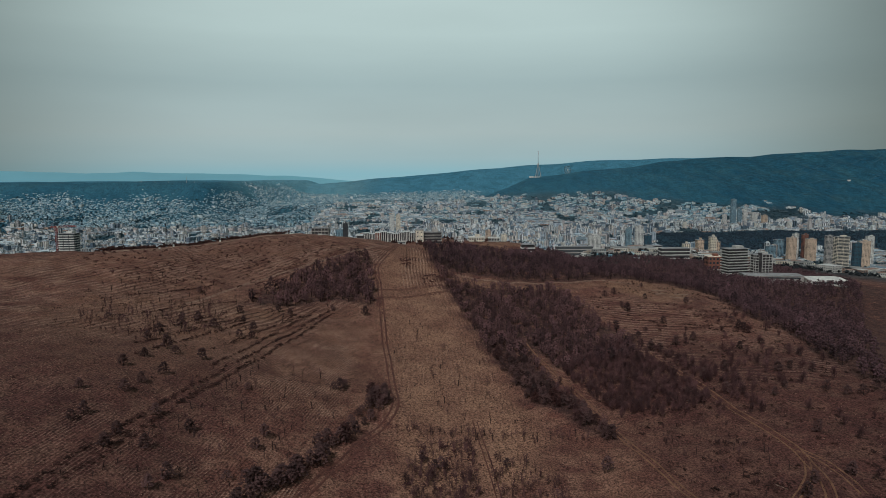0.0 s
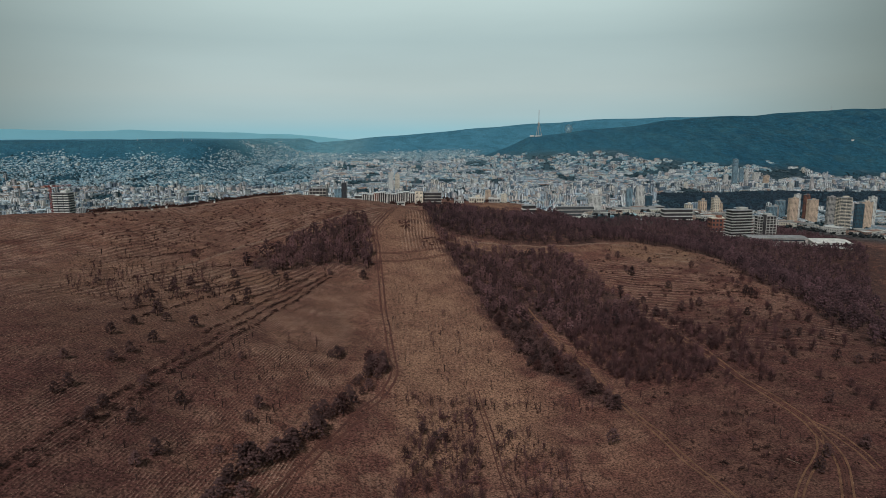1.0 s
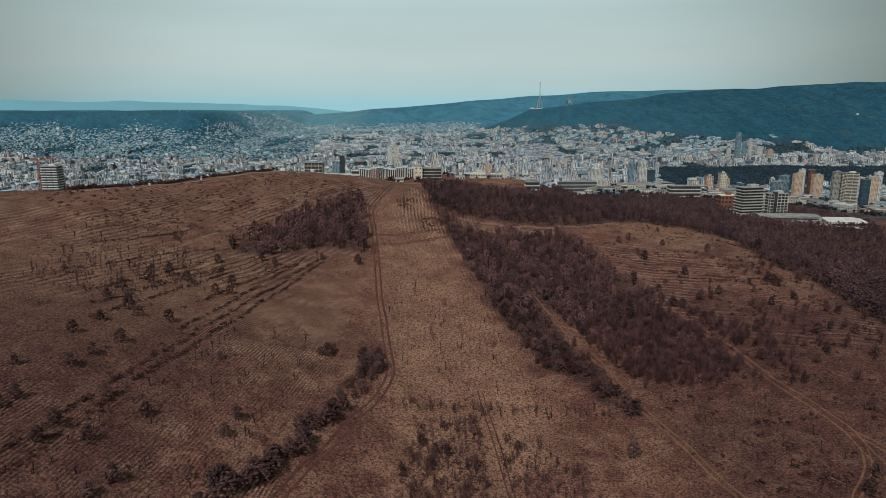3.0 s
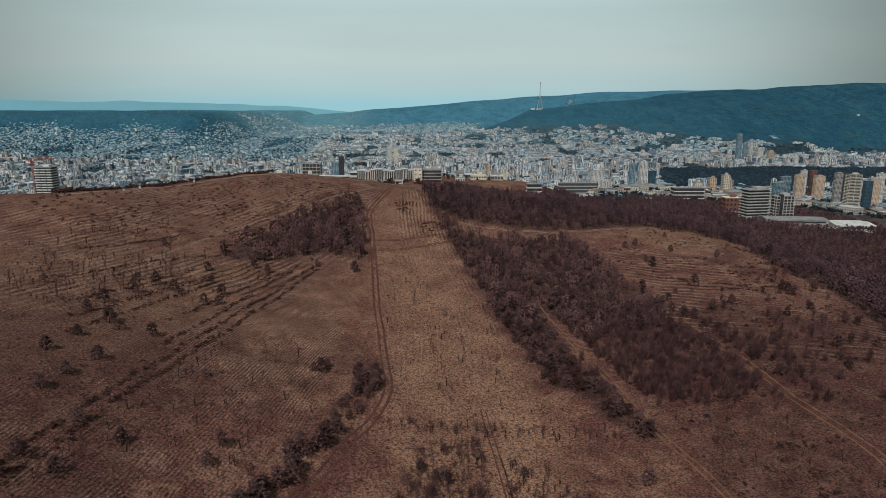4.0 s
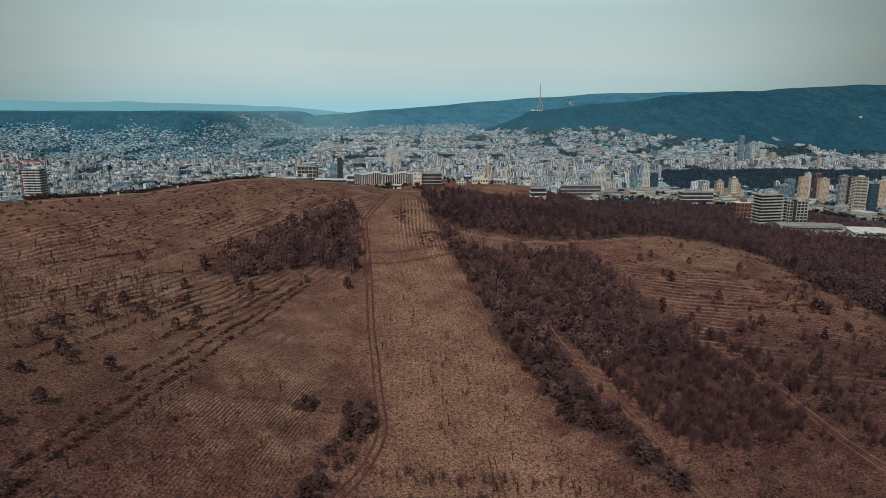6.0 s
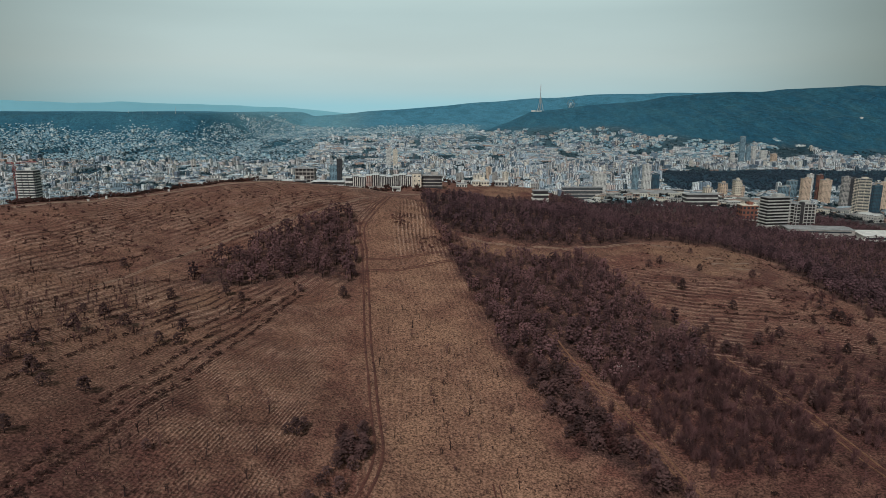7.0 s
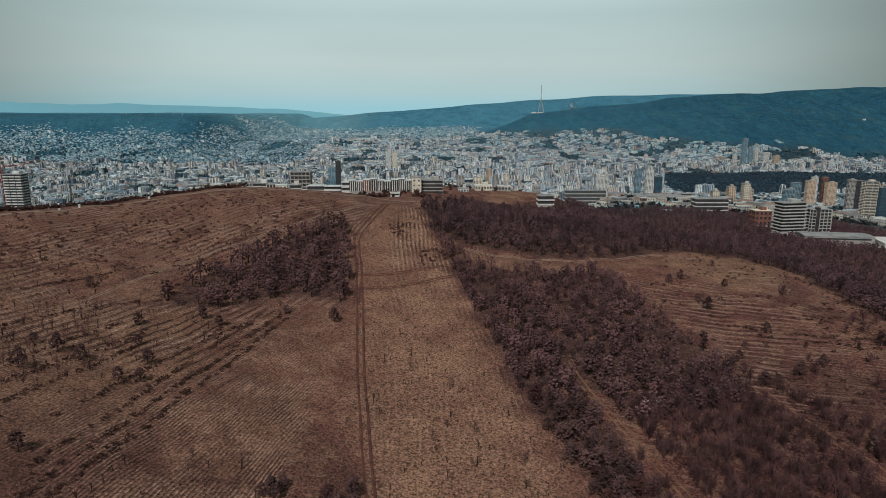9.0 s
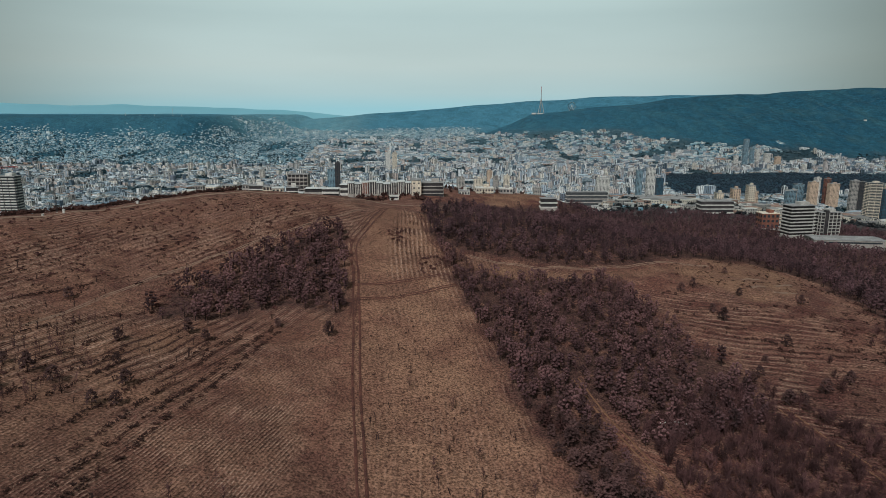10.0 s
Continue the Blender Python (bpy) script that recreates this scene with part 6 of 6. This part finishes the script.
bmesh.ops.solidify(bm, geom=bm.faces[:], thickness=1.6)
me = bpy.data.meshes.new("rim")
bm.to_mesh(me)
bm.free()
me.materials.append(WHITE)
part("rim", me, wheel)
spoke = mesh_from("spoke", *tube([(0, 0, 0), (0, 0, 23)], [0.35, 0.35], 4), [WHITE])
cabin = bevelled("cabin", 2.2, 2, 2.4, WHITE, 0.5, 23.2)
for k in range(16):
    for nm, m2 in (("spoke", spoke), ("cabin", cabin)):
        ob = part(nm, m2, wheel)
        ob.location, ob.rotation_euler = (0, 0, 28), (0, radians(22.5 * k), 0)
for x, y, tall in ((2549, 4298, 29), (-1419, 3752, 44), (-1600, 3760, 14), (-1680, 3765, 16), (-1520, 3755, 12), (-1370, 3745, 12)):
    t = thing("ridge_mast", x, y, height(x, y) - 1, "thin steel aerial mast on a far ridge", "mast", "far aerial masts")
    part("shaft", mesh_from("shaft", *tube([(0, 0, 0), (0, 0, tall * 0.5), (0, 0, tall)], [1.5, 1.1, 0.5], 5), [STEEL]), t)
ramp = thing("ski_ramp", 1855, 3090, height(1855, 3090) - 1, "pale sloping ramp at the foot of the wooded ridge", "ramp")
part("deck", mesh_from("deck", np.array([(-30, 0, 2), (-12, 0, 2), (12, 50, 62), (20, 50, 62), (-30, 0, -2), (-12, 0, -2), (12, 50, 57), (20, 50, 57)], float), np.array([(0, 1, 2, 3), (7, 6, 5, 4), (0, 4, 5, 1), (2, 6, 7, 3), (1, 5, 6, 2), (3, 7, 4, 0)]), [STEEL]), ramp)
part("support", bevelled("support", 4, 4, 58, CONCRETE, 0.2, -4, 14, 49), ramp)
manor = thing("hillside_house", 2329, 3700, height(2329, 3700) - 1, "lone white house on the wooded slope", "building")
part("wall", bevelled("wall", 13, 10, 8, WHITE, 0.3), manor)
part("roof", bevelled("roof", 14, 11, 1.5, ROOF, 0.3, 8), manor)

# apartment blocks of the nearer city, as things
def block_mesh(w, d, h):
    return boxes("wall", [(0, 0, 0, w, d, h, 0)], [BLOCK_WALLS])


BLOCKS = []
for w, d, h in ((30, 12, 20), (40, 12, 24), (13, 13, 30), (17, 12, 24), (50, 12, 13), (20, 14, 33), (14, 14, 27), (34, 12, 26), (20, 18, 15), (12, 12, 34)):
    BLOCKS.append((w, d, h, block_mesh(w, d, h), bevelled("parapet", w + 0.8, d + 0.8, 1.0, ROOF, 0.2, h), bevelled("lift_house", w * 0.22, d * 0.5, 3.2, CONCRETE, 0.2, h + 0.9, w * 0.15), bevelled("loggia", 3.0, 1.2, h - 4, CONCRETE, 0.1, 2.8, 0, -d / 2 - 0.5)))


def apartment_block(x, y, kind, turn, label):
    w, d, h, wall_me, top_me, lift_me, stack_me = BLOCKS[kind]
    t = thing("apartment_block", x, y, on_ground(x, y, w, d) - 1, label, "apartment block", "apartment blocks in the city", turn=turn)
    part("wall", wall_me, t)
    part("lift_house", lift_me, part("parapet", top_me, t))
    for f in (-0.32, 0.3):
        part("loggia", stack_me, t).location.x = w * f


def built_up(x, y):
    """Where the valley is built over."""
    wood_from = np.interp(x, EDGE_X, EDGE_Y) + 45 * waves(x, y, 160, 19)
    open_flat = (x > 800 + (y - 2400) * 0.33) & (y > 2140) & (y < 2820)
    slope = (x > 250) & (y > wood_from - 10)
    on_plateau = (x < -700) & (relief(x, y) > -50 + 20 * waves(x, y, 300, 98) + 34 * (1 - smooth(-2150, -1750, x)) + 45 * smooth(-1350, -1050, x))
    return ~slope & ~open_flat & ~on_plateau


taken = []
tries = np.random.RandomState(77)
labels = ("weathered panel apartment block with balconies", "pale apartment block above lower roofs", "tall apartment block among city trees")
while len(taken) < 290:
    y = tries.uniform(1420, 3100)
    x = tries.uniform(-0.70, 0.70) * (y - 60)
    if not bool(built_up(np.array([x]), np.array([y]))[0]):
        continue
    if abs(x + 125) < 32 and y > 1800:
        continue
    if any(abs(x - a) < 34 and abs(y - b) < 30 for a, b in taken) or (x > 850 and y < 2120 and abs(x - 1060) < 190):
        continue
    kind = tries.randint(10)
    if y < 1600 and BLOCKS[kind][2] > 25:
        kind = 8
    if x > 420 and y < 2130:
        continue
    if x < -220 and y < 2400 and kind not in (0, 4, 8):
        kind = (0, 4, 8)[kind % 3]
    taken.append((x, y))
    apartment_block(x, y, kind, tries.choice([0.0, 0.1, -0.12, 0.35, 1.57, -0.5]), labels[tries.randint(3)])

# the rest of the city: thousands of roofs and walls in one sheet of buildings
r = np.random.RandomState(91)
rows, small, remote, yards = [], [], [], []
yy = 740 + (4480 - 740) * r.rand(74000) ** 0.66
xx = r.uniform(-0.74, 0.76, len(yy)) * (yy + 40)
lane = np.interp(yy, [1950, 2300, 2700, 3040, 3352, 3620], [-150, -140, -128, -116, -103, -92])
ok = built_up(xx, yy) & ((np.abs(xx - lane) > 17) | (yy < 1900))
xx, yy = xx[ok], yy[ok]
zz = relief(xx, yy)
district = waves(xx, yy, 650, 92) + 0.6 * waves(xx, yy, 210, 93)
parks = waves(xx, yy, 330, 94) + 0.5 * waves(xx, yy, 120, 95)
glades = waves(xx, yy, 420, 17) + 0.6 * waves(xx, yy, 150, 18)
clusters = waves(xx, yy, 380, 44) + 0.4 * waves(xx, yy, 130, 45)
for x, y, z, q, g, e, c in zip(xx, yy, zz, district, parks, glades, clusters):
    if (g > 0.62 and y < 4200) or (y < 1000 and (x < 120 or r.rand() < 0.5) and abs(x) < 420):
        continue
    hilly = (x < -620 and y > 3080) or (z > -98 and x < 250)
    roll = r.rand()
    turn = 0.35 * math.sin(x / 700) + 0.25 * math.sin(y / 500) + (1.5708 if r.rand() < 0.3 else 0)
    if (x > 420 and y < 2130 and r.rand() < 0.45) or (x > 250 and z > -125 and y > 2900 and roll > 0.9):
        continue
    if (y < 1420 or (x > 420 and y < 2130)) and roll > 0.4 and not (roll > 0.96 and x > 150):
        roll = -1.0
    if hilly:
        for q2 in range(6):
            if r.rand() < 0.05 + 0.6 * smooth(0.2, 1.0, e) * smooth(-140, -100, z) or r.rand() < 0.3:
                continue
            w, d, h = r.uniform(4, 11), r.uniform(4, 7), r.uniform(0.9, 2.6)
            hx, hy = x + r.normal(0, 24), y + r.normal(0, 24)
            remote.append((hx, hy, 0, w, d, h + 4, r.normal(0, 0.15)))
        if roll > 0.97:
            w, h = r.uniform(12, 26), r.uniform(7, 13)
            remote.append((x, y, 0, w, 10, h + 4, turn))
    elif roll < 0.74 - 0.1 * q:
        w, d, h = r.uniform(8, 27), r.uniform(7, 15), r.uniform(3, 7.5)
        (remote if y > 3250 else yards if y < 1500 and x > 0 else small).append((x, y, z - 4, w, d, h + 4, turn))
        if r.rand() < 0.5 and y > 1500:
            small.append((x + r.uniform(-2, 2), y, z + h - 0.2, w * r.uniform(0.3, 0.7), d * 0.7, r.uniform(1.2, 3), turn))
    elif roll < 0.87 + 0.03 * c or (x < -250 and roll < 0.945 and y % 1 < 0.75):
        w, d, h = r.uniform(13, 36), r.uniform(9, 13), r.choice([10, 13, 16, 16, 22, 26]) * r.uniform(0.9, 1.1) * (0.6 if y > 3250 else 0.75 if y > 3000 or x < -250 else 1) * (0.75 + 0.5 * smooth(-0.5, 1.0, c))
        rows.append((x, y, z - 4, w, d, h + 4, turn))
        rows.append((x + r.uniform(-3, 3), y, z + h, w * 0.25, d * 0.5, 2.6, turn))
    elif roll < 0.905 + 0.05 * smooth(0.0, 1.0, c):
        w, d, h = r.uniform(9, 14), r.uniform(10, 14), r.uniform(22, 40) * (0.8 + 0.45 * smooth(0.2, 1.2, c)) * (0.7 if x < -400 or y > 3000 else 1.0)
        rows.append((x, y, z - 4, w, d, h + 4, turn))
        rows.append((x, y, z + h, w * 0.45, d * 0.5, 3.5, turn))
    else:
        w, d, h = (r.uniform(18, 40), r.uniform(12, 20), r.uniform(3, 5)) if y < 1600 else (r.uniform(30, 90), r.uniform(20, 40), r.uniform(5, 9))
        (yards if y < 1600 else small).append((x, y, z - 4, w, d, h + 4, turn))
for k in range(1500):  # nearer houses and yards behind the wood
    y = 760 + 700 * r.rand() ** 0.9
    x = r.uniform(50, 0.72 * y)
    if np.hypot(x - 263, (y - 850) * 0.7) < 48 or (x < 120 and y < 800):
        continue
    w, d, h = r.uniform(6, 17), r.uniform(6, 10), r.uniform(2.5, 6.0)
    yards.append((x, y, 0, w, d, h + 4, r.choice([0.1, -0.3, 1.4, 0.5])))
for heap in (remote, small, yards):
    on = np.array(heap)
    low_z = on[:, 2] == 0
    on[low_z, 2] = relief(on[low_z, 0], on[low_z, 1]) - 4
    heap[:] = on.tolist()
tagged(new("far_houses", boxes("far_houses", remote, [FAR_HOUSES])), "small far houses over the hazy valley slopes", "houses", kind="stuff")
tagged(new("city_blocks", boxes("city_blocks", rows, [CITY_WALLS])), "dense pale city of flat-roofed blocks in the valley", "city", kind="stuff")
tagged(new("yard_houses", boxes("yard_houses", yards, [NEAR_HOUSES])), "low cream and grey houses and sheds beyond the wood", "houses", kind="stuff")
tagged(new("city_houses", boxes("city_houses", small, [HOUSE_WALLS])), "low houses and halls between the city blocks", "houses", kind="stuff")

# trees between the buildings and woods on the far slopes
blob_shapes = []
for k in range(5):
    rr = np.random.RandomState(950 + k)
    v, f = clump(rr, np.array([0, 0, 0.5]), 0.95, 6, 0.85)
    blob_shapes.append((v, f, np.zeros(len(f), int)))
ty = np.concatenate([735 + 3800 * r.rand(40000) ** 0.8, 740 + 760 * r.rand(16000), 900 + 1250 * r.rand(9000)])
tx = r.uniform(-0.74, 0.76, len(ty)) * (ty + 40)
g = waves(tx, ty, 330, 94) + 0.5 * waves(tx, ty, 120, 95)
ok = built_up(tx, ty) & (ty < 3900) & ((g > 0.45) | (r.rand(len(ty)) < 0.55))
sizes = np.where(ty < 1400, r.uniform(2.2, 4.2, len(ty)), r.uniform(3.5, 7.5, len(ty)))
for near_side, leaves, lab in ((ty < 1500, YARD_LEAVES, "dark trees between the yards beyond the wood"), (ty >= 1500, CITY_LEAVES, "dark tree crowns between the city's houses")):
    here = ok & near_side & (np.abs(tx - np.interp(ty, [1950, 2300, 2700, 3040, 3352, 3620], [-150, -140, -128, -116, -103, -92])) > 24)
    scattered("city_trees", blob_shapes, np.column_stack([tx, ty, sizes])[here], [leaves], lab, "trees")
wy = 2140 + 680 * r.rand(16000)
wx = r.uniform(-0.74, 0.78, len(wy)) * (wy + 40)
ok = (~built_up(wx, wy) & (wx > -600))
scattered("wooded_slopes", blob_shapes, np.column_stack([wx[ok], wy[ok], r.uniform(3, 6, ok.sum())]), [FAR_LEAVES], "far valley woods with haze blue in their colour", "woods", False)

# bushes and small trees behind the crest road
hedge_back = np.vstack([spread([(-150, 470), (-60, 500), (-8, 560), (-8, 600), (-70, 640), (-180, 640), (-230, 560)], 6.5, 0.5, 0.6, 81), spread([(10, 640), (60, 660), (110, 735), (60, 760), (0, 700)], 7, 0.5, 0.5, 82)])
scattered("crest_bushes", blob_shapes, sized(hedge_back, 1.6, 3.6, 83), [SHRUB], "dark bushes and small trees behind the crest", "bushes")

behind_crest = spread([(-182, 354), (-166, 380), (-150, 394), (-138, 404), (-118, 422), (-98, 434), (-110, 456), (-140, 436), (-165, 410), (-196, 378)], 2.8, 0.5, 0.8, 84)
scattered("crest_thicket", SHRUB_SHAPES, sized(behind_crest, 1.6, 3.4, 85), [SHRUB], "dull red-brown thicket just behind the crest road", "bushes")

# far mountains: an upright sheet with the haze put into its base colour
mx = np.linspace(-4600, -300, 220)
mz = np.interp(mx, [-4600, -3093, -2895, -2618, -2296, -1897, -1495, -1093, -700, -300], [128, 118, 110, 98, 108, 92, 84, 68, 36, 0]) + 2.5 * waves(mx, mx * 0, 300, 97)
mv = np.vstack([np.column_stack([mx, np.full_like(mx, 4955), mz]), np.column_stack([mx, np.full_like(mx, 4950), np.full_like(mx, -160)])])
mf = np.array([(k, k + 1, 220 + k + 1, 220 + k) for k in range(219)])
HAZE = material("hazy_mountain_tint", (0.27, 0.55, 0.64), (0.25, 0.52, 0.61), scale=0.0006, bump=0, grain=0.02)
tagged(new("backdrop", mesh_from("backdrop", mv, mf, [HAZE])), "flat sheet of haze-blue mountains beyond the valley", "mountains", kind="structure")
